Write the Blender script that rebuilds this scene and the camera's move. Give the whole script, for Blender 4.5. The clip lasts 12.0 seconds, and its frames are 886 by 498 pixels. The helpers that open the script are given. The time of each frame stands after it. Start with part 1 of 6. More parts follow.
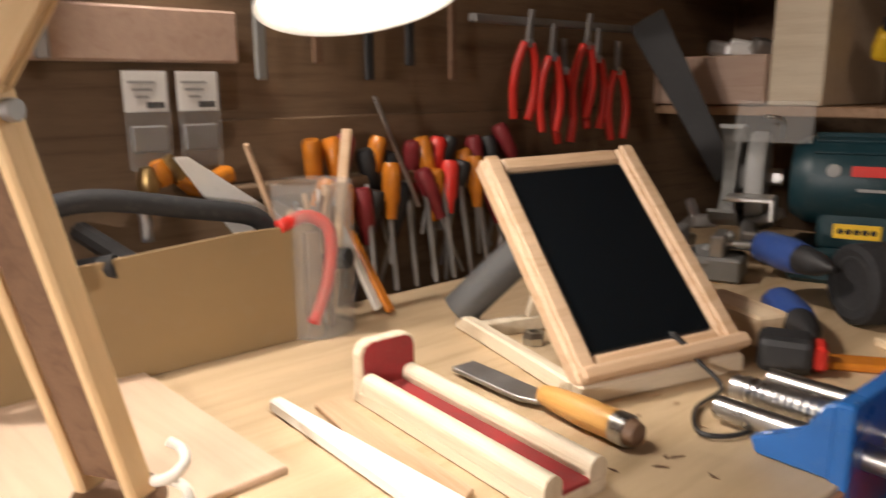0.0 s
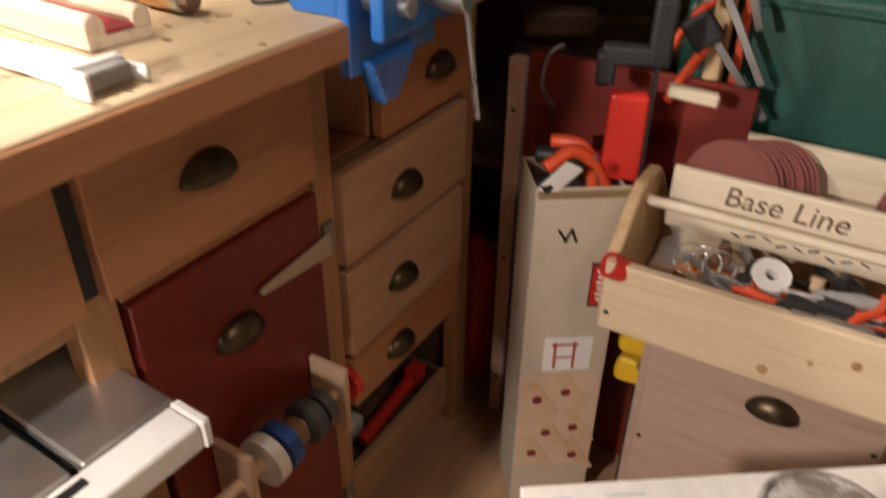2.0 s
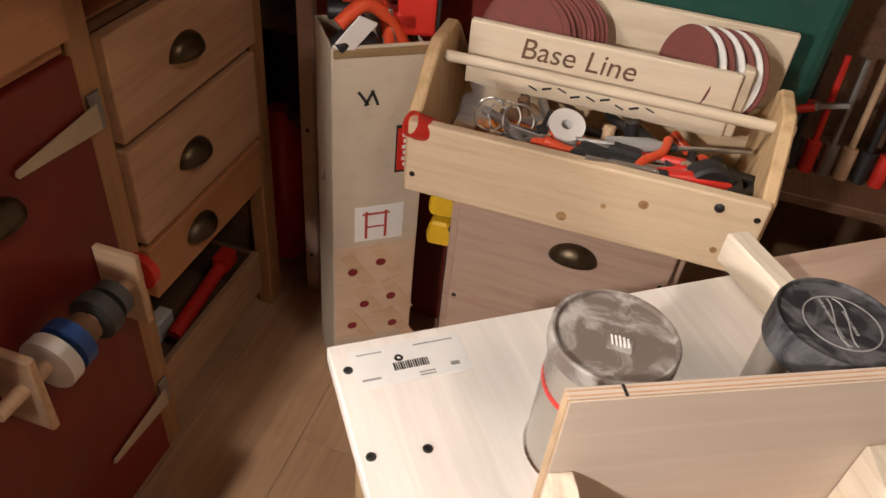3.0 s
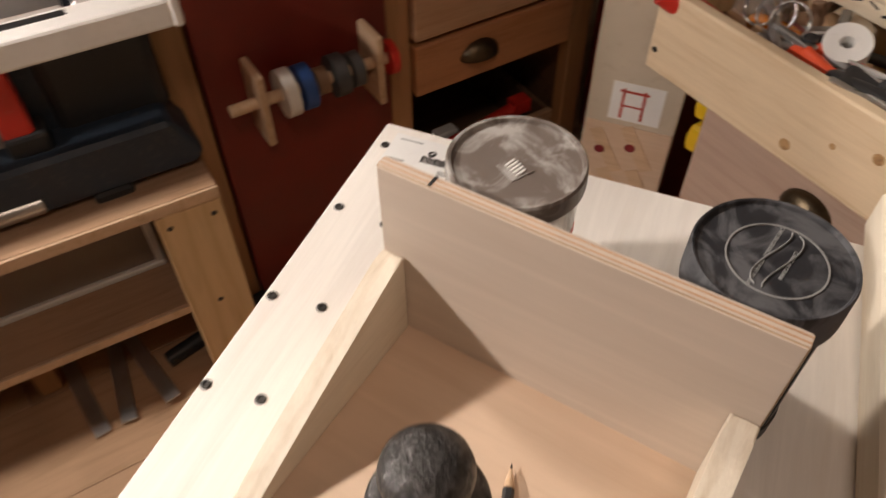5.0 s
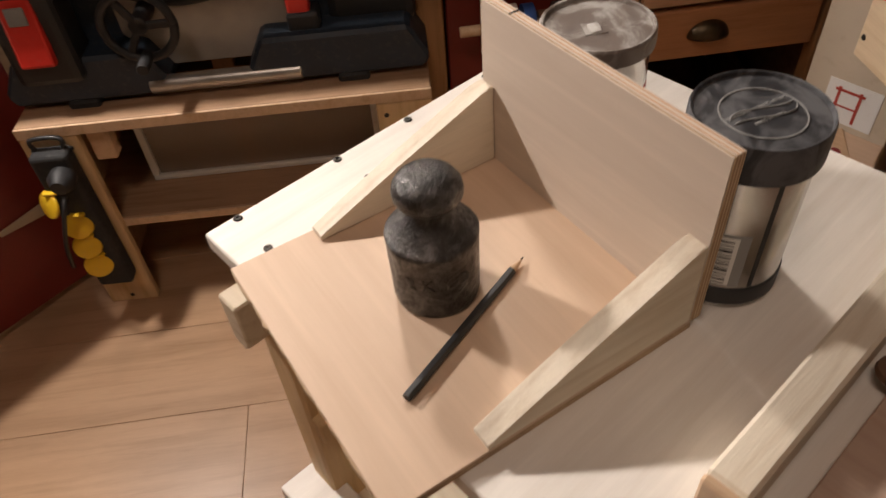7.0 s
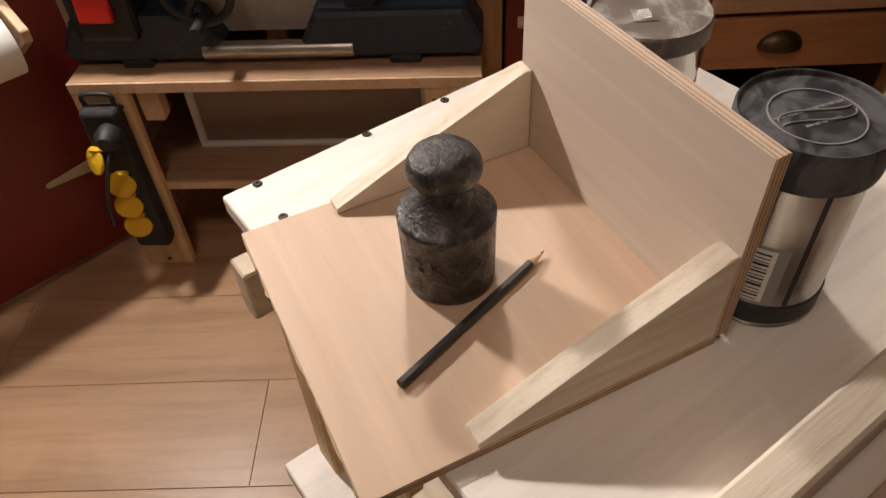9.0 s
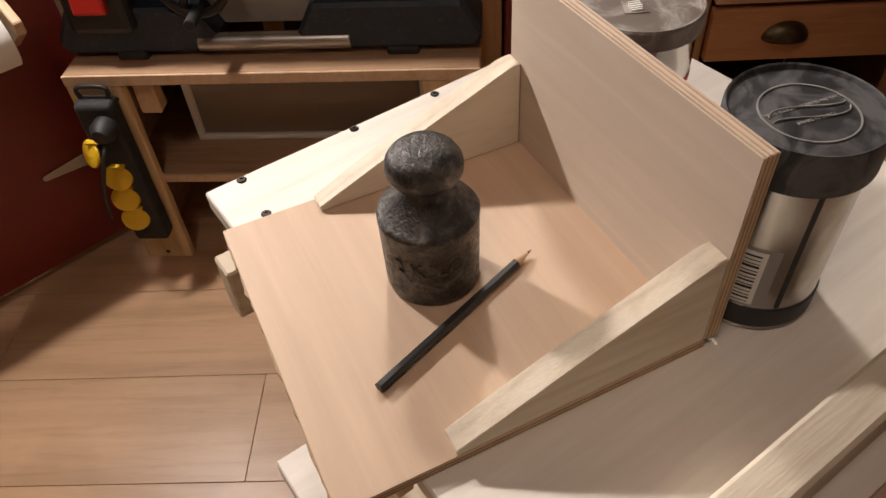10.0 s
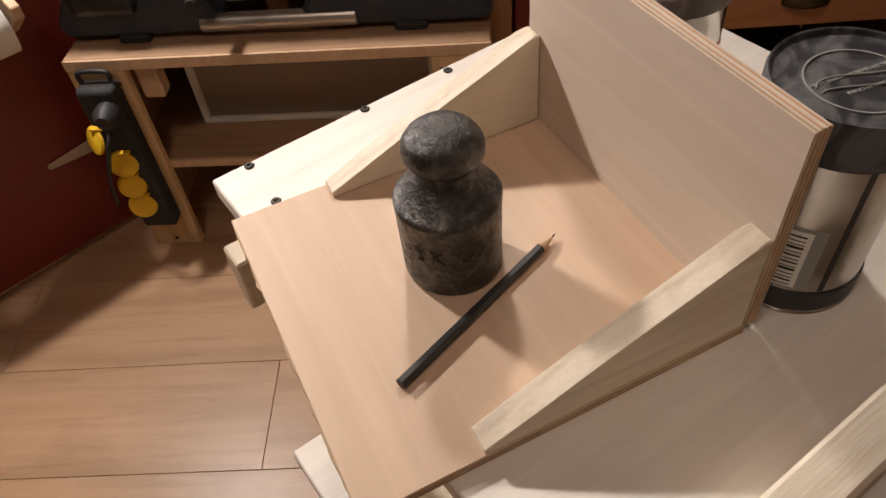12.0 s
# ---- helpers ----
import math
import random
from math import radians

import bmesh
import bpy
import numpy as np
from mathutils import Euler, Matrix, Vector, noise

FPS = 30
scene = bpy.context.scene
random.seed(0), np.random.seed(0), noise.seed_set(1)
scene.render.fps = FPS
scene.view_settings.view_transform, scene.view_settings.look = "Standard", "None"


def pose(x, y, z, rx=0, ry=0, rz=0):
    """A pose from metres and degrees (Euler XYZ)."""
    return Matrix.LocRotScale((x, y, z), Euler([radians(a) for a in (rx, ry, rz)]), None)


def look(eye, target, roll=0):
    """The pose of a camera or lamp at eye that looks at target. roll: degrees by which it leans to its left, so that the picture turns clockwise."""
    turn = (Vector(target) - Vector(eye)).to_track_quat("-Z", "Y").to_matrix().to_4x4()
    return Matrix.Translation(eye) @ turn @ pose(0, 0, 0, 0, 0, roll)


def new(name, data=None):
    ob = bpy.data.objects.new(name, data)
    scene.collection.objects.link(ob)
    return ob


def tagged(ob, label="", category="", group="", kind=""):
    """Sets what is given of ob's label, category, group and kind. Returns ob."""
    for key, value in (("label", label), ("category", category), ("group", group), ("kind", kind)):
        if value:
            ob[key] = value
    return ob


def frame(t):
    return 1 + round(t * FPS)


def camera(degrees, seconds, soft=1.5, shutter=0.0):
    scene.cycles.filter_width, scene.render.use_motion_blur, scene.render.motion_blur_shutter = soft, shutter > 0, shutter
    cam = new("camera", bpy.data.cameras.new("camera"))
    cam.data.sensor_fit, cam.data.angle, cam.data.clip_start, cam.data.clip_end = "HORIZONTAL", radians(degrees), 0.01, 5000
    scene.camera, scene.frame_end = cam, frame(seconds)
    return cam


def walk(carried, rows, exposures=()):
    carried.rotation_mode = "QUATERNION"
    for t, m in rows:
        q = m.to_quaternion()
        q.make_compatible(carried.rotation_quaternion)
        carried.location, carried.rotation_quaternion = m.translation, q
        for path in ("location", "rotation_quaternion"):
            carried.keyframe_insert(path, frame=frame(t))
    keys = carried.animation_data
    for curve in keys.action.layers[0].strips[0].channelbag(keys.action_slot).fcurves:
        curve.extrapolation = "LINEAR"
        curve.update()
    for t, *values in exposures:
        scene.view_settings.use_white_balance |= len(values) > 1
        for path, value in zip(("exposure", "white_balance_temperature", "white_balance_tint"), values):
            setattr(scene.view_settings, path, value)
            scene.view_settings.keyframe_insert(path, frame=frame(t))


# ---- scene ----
cam = camera(61.8, 12.0, shutter=0.4)
PATH = [
    (0, (0.316, -0.316, 1.259), (-1.168, 0.956, 0.834), -0.4),
    (0.5, (0.333, -0.326, 1.239), (-0.864, 1.197, 0.741), 2.1),
    (1, (0.418, -0.329, 1.224), (-0.665, 1.216, 0.563), 1.4),
    (1.5, (0.51, -0.347, 1.202), (-0.488, 1.156, 0.339), 1.6),
    (2, (0.566, -0.341, 1.172), (-0.295, 1.114, 0.104), 0.8),
    (2.5, (0.607, -0.318, 1.133), (0.068, 1.144, -0.121), 3.0),
    (2.7, (0.572, -0.326, 1.129), (0.242, 1.183, -0.14), 6.6),
    (4.3, (0.774, -0.216, 1.093), (0.093, 0.992, -0.348), 7.1),
    (4.5, (0.789, -0.209, 1.086), (0.04, 0.941, -0.368), 7.3),
    (5, (0.898, -0.168, 1.077), (-0.239, 0.537, -0.41), -0.4),
    (5.5, (0.955, -0.177, 1.08), (-0.257, 0.412, -0.397), -1.1),
    (6, (1.006, -0.195, 1.081), (-0.198, 0.426, -0.39), 0.9),
    (6.5, (1.079, -0.134, 1.075), (-0.269, 0.183, -0.368), -2.5),
    (7, (1.126, -0.108, 1.06), (-0.273, -0.023, -0.367), -5.2),
    (7.2, (1.149, -0.116, 1.039), (-0.298, -0.038, -0.339), -5.9),
    (9, (1.115, -0.083, 1.032), (-0.289, -0.135, -0.392), -3.5),
    (9.5, (1.106, -0.077, 1.027), (-0.293, -0.141, -0.401), -3.4),
    (10, (1.102, -0.066, 1.026), (-0.284, -0.142, -0.414), -4.1),
    (10.5, (1.102, -0.072, 1.022), (-0.28, -0.155, -0.421), -4.5),
    (11, (1.1, -0.073, 1.016), (-0.274, -0.162, -0.435), -5.2),
    (11.5, (1.089, -0.069, 1.011), (-0.268, -0.164, -0.455), -5.9),
    (12, (1.08, -0.074, 1.012), (-0.261, -0.177, -0.469), -6.3),
]
walk(cam, [(t, look(eye, target, roll)) for t, eye, target, roll in PATH], [(0, -0.3), (1.0, -0.2), (1.8, 0.22), (2.7, 0.3), (4.3, 0.05), (5.5, 0.05), (8.0, 0.05), (12, 0.0)])

# ---------------------------------------------------------------- light
world = bpy.data.worlds.new("world")
scene.world = world
world.use_nodes = True
world.node_tree.nodes["Background"].inputs[0].default_value = (1.0, 0.86, 0.7, 1)
world.node_tree.nodes["Background"].inputs[1].default_value = 0.03


def area_lamp(name, eye, target, size, watts, colour):
    data = bpy.data.lights.new(name, "AREA")
    data.shape, data.size, data.energy, data.color = "DISK", size, watts, colour
    ob = new(name, data)
    ob.matrix_world = look(eye, target)
    return ob


LAMP = Vector((-0.12, -0.014, 1.318))
AIM = Vector((0.0, -0.02, 0.9))
PENDANT = Vector((0.128, -0.81, 1.27))
SPOT = Vector((-0.46, -0.20, 1.84))
CEILING_FILL = Vector((1.3, -0.35, 2.35))
area_lamp("work_lamp_light", LAMP + (AIM - LAMP).normalized() * 0.004, AIM, 0.12, 0.35, (1.0, 0.94, 0.86))
area_lamp("pendant_light", PENDANT - Vector((0, 0, 0.006)), (0.55, -0.1, 0.5), 0.08, 17.0, (1.0, 0.895, 0.83))
area_lamp("bench_lamp_light", SPOT - Vector((0, 0, 0.006)), (0.7, -0.05, 0.65), 0.14, 19.0, (1.0, 0.88, 0.79))
# unseen soft fill from overhead, added to lift the shaded sides
area_lamp("ceiling_fill_glow", CEILING_FILL - Vector((0, 0, 0.062)), (0.75, 0.0, 0.3), 0.5, 9.5, (1.0, 0.77, 0.63))

# ---------------------------------------------------------------- materials


class Nodes:
    def __init__(self, name):
        self.mat = bpy.data.materials.new(name)
        self.mat.use_nodes = True
        self.t = self.mat.node_tree
        self.bsdf = self.t.nodes["Principled BSDF"]

    def add(self, kind, **props):
        n = self.t.nodes.new(kind)
        for k, v in props.items():
            if k == "operation":
                n.operation = v
            elif k == "blend_type":
                n.blend_type = v
            elif k == "wave_type":
                n.wave_type = v
            elif k == "bands_direction":
                n.bands_direction = v
        return n

    def link(self, a, b):
        self.t.links.new(a, b)

    def coords(self, scale):
        tc = self.add("ShaderNodeTexCoord")
        info = self.add("ShaderNodeObjectInfo")
        off = self.add("ShaderNodeVectorMath", operation="MULTIPLY_ADD")
        comb = self.add("ShaderNodeCombineXYZ")
        for i in range(3):
            self.link(info.outputs["Random"], comb.inputs[i])
        off.inputs[1].default_value = (7.3, 5.1, 9.7)
        self.link(comb.outputs[0], off.inputs[0])
        self.link(tc.outputs["Object"], off.inputs[2])
        mp = self.add("ShaderNodeMapping")
        mp.inputs["Scale"].default_value = scale
        self.link(off.outputs[0], mp.inputs[0])
        return mp.outputs[0]

    def noise(self, vec, scale, detail=4.0, rough=0.55, distort=0.0):
        n = self.add("ShaderNodeTexNoise")
        n.inputs["Scale"].default_value = scale
        n.inputs["Detail"].default_value = detail
        n.inputs["Roughness"].default_value = rough
        n.inputs["Distortion"].default_value = distort
        self.link(vec, n.inputs["Vector"])
        return n.outputs["Fac"]

    def ramp(self, fac, stops):
        r = self.add("ShaderNodeValToRGB")
        el = r.color_ramp.elements
        el[0].position, el[0].color = stops[0][0], (*stops[0][1], 1)
        el[1].position, el[1].color = stops[-1][0], (*stops[-1][1], 1)
        for p, c in stops[1:-1]:
            e = el.new(p)
            e.color = (*c, 1)
        self.link(fac, r.inputs[0])
        return r.outputs[0]

    def mix(self, fac, a, b, mode="MIX"):
        m = self.add("ShaderNodeMixRGB", blend_type=mode)
        if isinstance(fac, float):
            m.inputs[0].default_value = fac
        else:
            self.link(fac, m.inputs[0])
        for i, v in ((1, a), (2, b)):
            if isinstance(v, tuple):
                m.inputs[i].default_value = (*v, 1)
            else:
                self.link(v, m.inputs[i])
        return m.outputs[0]

    def bump(self, fac, strength, dist=0.002):
        b = self.add("ShaderNodeBump")
        b.inputs["Strength"].default_value = strength
        b.inputs["Distance"].default_value = dist
        self.link(fac, b.inputs["Height"])
        self.link(b.outputs[0], self.bsdf.inputs["Normal"])

    def colour(self, out):
        self.link(out, self.bsdf.inputs["Base Color"])

    def set(self, **kw):
        for k, v in kw.items():
            self.bsdf.inputs[k.replace("_", " ")].default_value = v


def shade(c, k):
    return tuple(min(1.0, v * k) for v in c)


def wood(name, base, dark, grain=(1, 1, 1), axis="X", rough=0.6, knots=0.0, stain=0.25, bump=0.25, rings=0.0, fine_mix=0.14):
    """Wood with its grain along one local axis."""
    n = Nodes(name)
    st = {"X": (1.5, 22, 22), "Y": (22, 1.5, 22), "Z": (22, 22, 1.5)}[axis]
    v = n.coords(st)
    v1 = n.coords((1, 1, 1))
    g = n.noise(v, 3.0, 6, 0.6, 0.6)
    fine = n.noise(v, 26.0, 3, 0.6)
    col = n.ramp(g, [(0.3, dark), (0.5, base), (0.72, shade(base, 1.1))])
    col = n.mix(fine_mix, col, n.ramp(fine, [(0.35, shade(dark, 0.7)), (0.65, shade(base, 1.12))]))
    if rings:
        w = n.add("ShaderNodeTexWave", wave_type="BANDS", bands_direction="Y" if axis != "Y" else "X")
        sc = {"X": (0.25, 1, 1), "Y": (1, 0.25, 1), "Z": (1, 1, 0.25)}[axis]
        n.link(n.coords(sc), w.inputs["Vector"])
        w.inputs["Scale"].default_value, w.inputs["Distortion"].default_value = rings, 5.0
        w.inputs["Detail"].default_value, w.inputs["Detail Scale"].default_value = 2.0, 1.2
        col = n.mix(0.35, col, n.ramp(w.outputs["Fac"], [(0.1, shade(base, 1.06)), (0.75, base), (1.0, dark)]))
    blot = n.noise(v1, 5.0, 3, 0.5)
    col = n.mix(n.ramp(blot, [(0.52, (0, 0, 0)), (0.85, (stain, stain, stain))]), col, shade(dark, 0.62))
    if knots:
        vo = n.add("ShaderNodeTexVoronoi")
        kv = {"X": (3.2, 7, 7), "Y": (7, 3.2, 7), "Z": (7, 7, 3.2)}[axis]
        n.link(n.coords(kv), vo.inputs["Vector"])
        vo.inputs["Scale"].default_value = 1.0
        k = n.ramp(vo.outputs["Distance"], [(0.03, (knots, knots, knots)), (0.11, (0, 0, 0))])
        col = n.mix(k, col, (0.17, 0.075, 0.03))
    n.colour(col)
    n.set(Roughness=rough)
    n.bump(fine, bump, 0.0015)
    return n.mat


def plain(name, base, rough=0.5, metal=0.0, var=0.25, scale=18.0, bump=0.12, dirt=(0.3, 0.27, 0.22), dirtfac=0.12, coat=0.0):
    n = Nodes(name)
    v = n.coords((1, 1, 1))
    a = n.noise(v, scale, 5, 0.6)
    b = n.noise(v, scale * 6, 4, 0.6)
    col = n.ramp(a, [(0.3, shade(base, 1 - var)), (0.7, shade(base, 1 + var * 0.5))])
    col = n.mix(n.ramp(b, [(0.55, (0, 0, 0)), (0.8, (dirtfac,) * 3)]), col, dirt)
    n.colour(col)
    r = n.ramp(a, [(0.3, (rough * 0.8,) * 3), (0.7, (min(1, rough * 1.25),) * 3)])
    n.link(r, n.bsdf.inputs["Roughness"])
    n.set(Metallic=metal)
    if coat:
        n.bsdf.inputs["Coat Weight"].default_value = coat
    n.bump(b, bump, 0.001)
    return n.mat


def glassy(name, tint, rough=0.05):
    n = Nodes(name)
    n.set(Roughness=rough, IOR=1.45)
    n.bsdf.inputs["Base Color"].default_value = (*tint, 1)
    n.bsdf.inputs["Transmission Weight"].default_value = 1.0
    return n.mat


def clear_film(name, tint, alpha):
    """Thin clear plastic: mostly see-through, with gloss."""
    n = Nodes(name)
    n.set(Roughness=0.12, Alpha=alpha)
    n.bsdf.inputs["Base Color"].default_value = (*tint, 1)
    return n.mat


def ply_edge(name, base, dark, pitch=0.0028, across="Z"):
    n = Nodes(name)
    w = n.add("ShaderNodeTexWave", wave_type="BANDS", bands_direction=across)
    v = n.coords((1, 1, 1))
    n.link(v, w.inputs["Vector"])
    w.inputs["Scale"].default_value, w.inputs["Distortion"].default_value = 0.314 / pitch, 0.6
    g = n.noise(v, 60, 4)
    col = n.ramp(w.outputs["Fac"], [(0.2, dark), (0.75, base)])
    n.colour(n.mix(0.3, col, n.ramp(g, [(0.3, shade(dark, 0.8)), (0.7, shade(base, 1.1))])))
    n.set(Roughness=0.75)
    n.bump(g, 0.4, 0.001)
    return n.mat


M = {}
M["white_ply"] = wood("white_ply", (0.82, 0.775, 0.71), (0.78, 0.725, 0.65), axis="Y", rough=0.55, stain=0.12, bump=0.1, fine_mix=0.06)
M["pine"] = wood("pine", (0.70, 0.55, 0.37), (0.56, 0.39, 0.22), axis="X", rough=0.55, knots=0.85, stain=0.12, rings=9.0)
M["pine_pale"] = wood("pine_pale", (0.71, 0.61, 0.46), (0.6, 0.48, 0.33), axis="X", rough=0.6, stain=0.1, rings=16.0)
M["pine_z"] = wood("pine_z", (0.66, 0.47, 0.26), (0.5, 0.32, 0.15), axis="Z", rough=0.6, stain=0.2, rings=9.0)
M["pine_y"] = wood("pine_y", (0.76, 0.68, 0.55), (0.6, 0.49, 0.35), axis="Y", rough=0.6, stain=0.08, rings=20.0)
M["okoume"] = wood("okoume", (0.61, 0.45, 0.32), (0.575, 0.41, 0.285), axis="X", rough=0.55, stain=0.3, bump=0.06, fine_mix=0.03)
M["birch"] = wood("birch", (0.60, 0.505, 0.415), (0.57, 0.475, 0.385), axis="X", rough=0.5, stain=0.24, bump=0.05, fine_mix=0.03)
M["ply_edge"] = ply_edge("ply_edge", (0.62, 0.47, 0.3), (0.26, 0.14, 0.07))
M["ply_edge_upright"] = ply_edge("ply_edge_upright", (0.62, 0.47, 0.3), (0.34, 0.2, 0.11), across="Y")
M["bench_top"] = wood("bench_top", (0.56, 0.42, 0.26), (0.44, 0.3, 0.16), axis="Y", rough=0.5, stain=0.5, rings=5.0)
M["drawer_wood"] = wood("drawer_wood", (0.5, 0.24, 0.11), (0.4, 0.175, 0.07), axis="Y", rough=0.5, stain=0.25)
M["drawer_pale"] = wood("drawer_pale", (0.56, 0.35, 0.21), (0.47, 0.27, 0.145), axis="Y", rough=0.55, stain=0.18)
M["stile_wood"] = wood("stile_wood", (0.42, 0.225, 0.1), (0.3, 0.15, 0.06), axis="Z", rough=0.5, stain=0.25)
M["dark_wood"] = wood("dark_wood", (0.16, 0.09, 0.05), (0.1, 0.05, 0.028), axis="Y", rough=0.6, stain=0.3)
M["wall_wood"] = wood("wall_wood", (0.2, 0.13, 0.075), (0.13, 0.08, 0.045), axis="Y", rough=0.7, stain=0.4)
M["shelf_wood"] = wood("shelf_wood", (0.4, 0.25, 0.15), (0.3, 0.17, 0.09), axis="Y", rough=0.55, stain=0.25)
M["pinkish_board"] = wood("pinkish_board", (0.5, 0.36, 0.28), (0.44, 0.3, 0.22), axis="X", rough=0.5, stain=0.12, fine_mix=0.06)
M["burnt_board"] = wood("burnt_board", (0.46, 0.27, 0.12), (0.2, 0.09, 0.035), axis="Y", rough=0.65, stain=0.7)
M["handle_wood"] = wood("handle_wood", (0.6, 0.33, 0.1), (0.5, 0.24, 0.06), axis="X", rough=0.35, stain=0.15)
M["beech"] = wood("beech", (0.6, 0.42, 0.27), (0.5, 0.32, 0.18), axis="X", rough=0.5, stain=0.1)
M["laminate"] = wood("laminate", (0.455, 0.285, 0.168), (0.335, 0.195, 0.105), axis="Y", rough=0.38, stain=0.5, knots=0.7, bump=0.06, rings=3.0)
M["red_paint"] = plain("red_paint", (0.18, 0.019, 0.011), 0.42, var=0.2, scale=7, dirt=(0.09, 0.03, 0.02), dirtfac=0.3)
M["red_lining"] = plain("red_lining", (0.3, 0.03, 0.03), 0.8, var=0.3, scale=40)
M["red_plastic"] = plain("red_plastic", (0.62, 0.03, 0.02), 0.35, var=0.12)
M["orange_red"] = plain("orange_red", (0.75, 0.09, 0.03), 0.4, var=0.12)
M["dark_red"] = plain("dark_red", (0.22, 0.02, 0.025), 0.45, var=0.15)
M["yellow"] = plain("yellow", (0.8, 0.5, 0.02), 0.4, var=0.1)
M["amber"] = plain("amber", (0.6, 0.2, 0.02), 0.2, var=0.35)
M["black"] = plain("black", (0.018, 0.018, 0.019), 0.5, var=0.25, dirt=(0.12, 0.11, 0.1), dirtfac=0.1)
M["black_rubber"] = plain("black_rubber", (0.02, 0.02, 0.021), 0.75, var=0.2)
M["saw_blue"] = plain("saw_blue", (0.02, 0.032, 0.05), 0.55, var=0.25, dirt=(0.2, 0.17, 0.13), dirtfac=0.22)
M["teal"] = plain("teal", (0.008, 0.036, 0.046), 0.4, var=0.15)
M["green_case"] = plain("green_case", (0.012, 0.075, 0.055), 0.5, var=0.15, scale=9)
M["green_disc"] = plain("green_disc", (0.05, 0.16, 0.11), 0.55, var=0.25)
M["blue_paint"] = plain("blue_paint", (0.02, 0.13, 0.42), 0.3, var=0.15, coat=0.3)
M["blue_plastic"] = plain("blue_plastic", (0.03, 0.07, 0.25), 0.4, var=0.15)
M["steel"] = plain("steel", (0.55, 0.54, 0.52), 0.3, metal=1.0, var=0.15)
M["dull_steel"] = plain("dull_steel", (0.36, 0.35, 0.34), 0.5, metal=0.9, var=0.25)
M["alu"] = plain("alu", (0.6, 0.59, 0.57), 0.35, metal=0.9, var=0.12)
M["pale_metal"] = plain("pale_metal", (0.5, 0.4, 0.28), 0.5, var=0.15)
M["grey_plastic"] = plain("grey_plastic", (0.3, 0.3, 0.29), 0.5, var=0.15)
M["plate_grey"] = plain("plate_grey", (0.4, 0.36, 0.31), 0.5, var=0.15)
M["grey_cast"] = plain("grey_cast", (0.26, 0.26, 0.25), 0.55, metal=0.3, var=0.2)
M["white_plastic"] = plain("white_plastic", (0.78, 0.76, 0.71), 0.4, var=0.05)
M["white_enamel"] = plain("white_enamel", (0.8, 0.78, 0.74), 0.35, var=0.06, dirtfac=0.15)
M["paper"] = plain("paper", (0.78, 0.77, 0.74), 0.8, var=0.04)
M["carton"] = plain("carton", (0.55, 0.47, 0.36), 0.75, var=0.1, scale=9, dirt=(0.3, 0.2, 0.1), dirtfac=0.25)
M["cardboard"] = plain("cardboard", (0.27, 0.18, 0.085), 0.75, var=0.12, scale=9)
M["ink"] = plain("ink", (0.012, 0.011, 0.011), 0.7, var=0.1)
M["red_ink"] = plain("red_ink", (0.45, 0.06, 0.04), 0.7, var=0.1)
M["brass_dark"] = plain("brass_dark", (0.12, 0.09, 0.055), 0.38, metal=0.9, var=0.35, scale=40)
M["brass"] = plain("brass", (0.5, 0.34, 0.14), 0.35, metal=1.0, var=0.2)
M["screw_dark"] = plain("screw_dark", (0.05, 0.045, 0.04), 0.45, metal=0.7, var=0.3)
M["sand_disc"] = plain("sand_disc", (0.2, 0.06, 0.05), 0.9, var=0.2, scale=60)
M["tin_gold"] = plain("tin_gold", (0.6, 0.575, 0.54), 0.16, metal=1.0, var=0.1)
M["tin_dark"] = plain("tin_dark", (0.42, 0.4, 0.385), 0.2, metal=1.0, var=0.25)
M["clear"] = clear_film("clear", (0.7, 0.7, 0.68), 0.12)
M["jar_clear"] = clear_film("jar_clear", (0.62, 0.6, 0.56), 0.15)
M["dusty_window"] = clear_film("dusty_window", (0.42, 0.34, 0.28), 0.55)
M["screen"] = plain("screen", (0.004, 0.006, 0.008), 0.08, var=0.05, bump=0.0, dirtfac=0.02)
M["rope"] = plain("rope", (0.7, 0.66, 0.58), 0.9, var=0.15, scale=60)
M["plaster"] = plain("plaster", (0.42, 0.34, 0.26), 0.85, var=0.1, scale=4)
M["speaker_cloth"] = plain("speaker_cloth", (0.016, 0.016, 0.018), 0.85, var=0.3, scale=200)
M["blue_tape"] = plain("blue_tape", (0.03, 0.09, 0.3), 0.5, var=0.1)
M["brown_tape"] = plain("brown_tape", (0.24, 0.14, 0.08), 0.45, var=0.1)
M["grey_tape"] = plain("grey_tape", (0.08, 0.08, 0.08), 0.5, var=0.1)
M["sky_blue"] = plain("sky_blue", (0.12, 0.4, 0.6), 0.45, var=0.1)


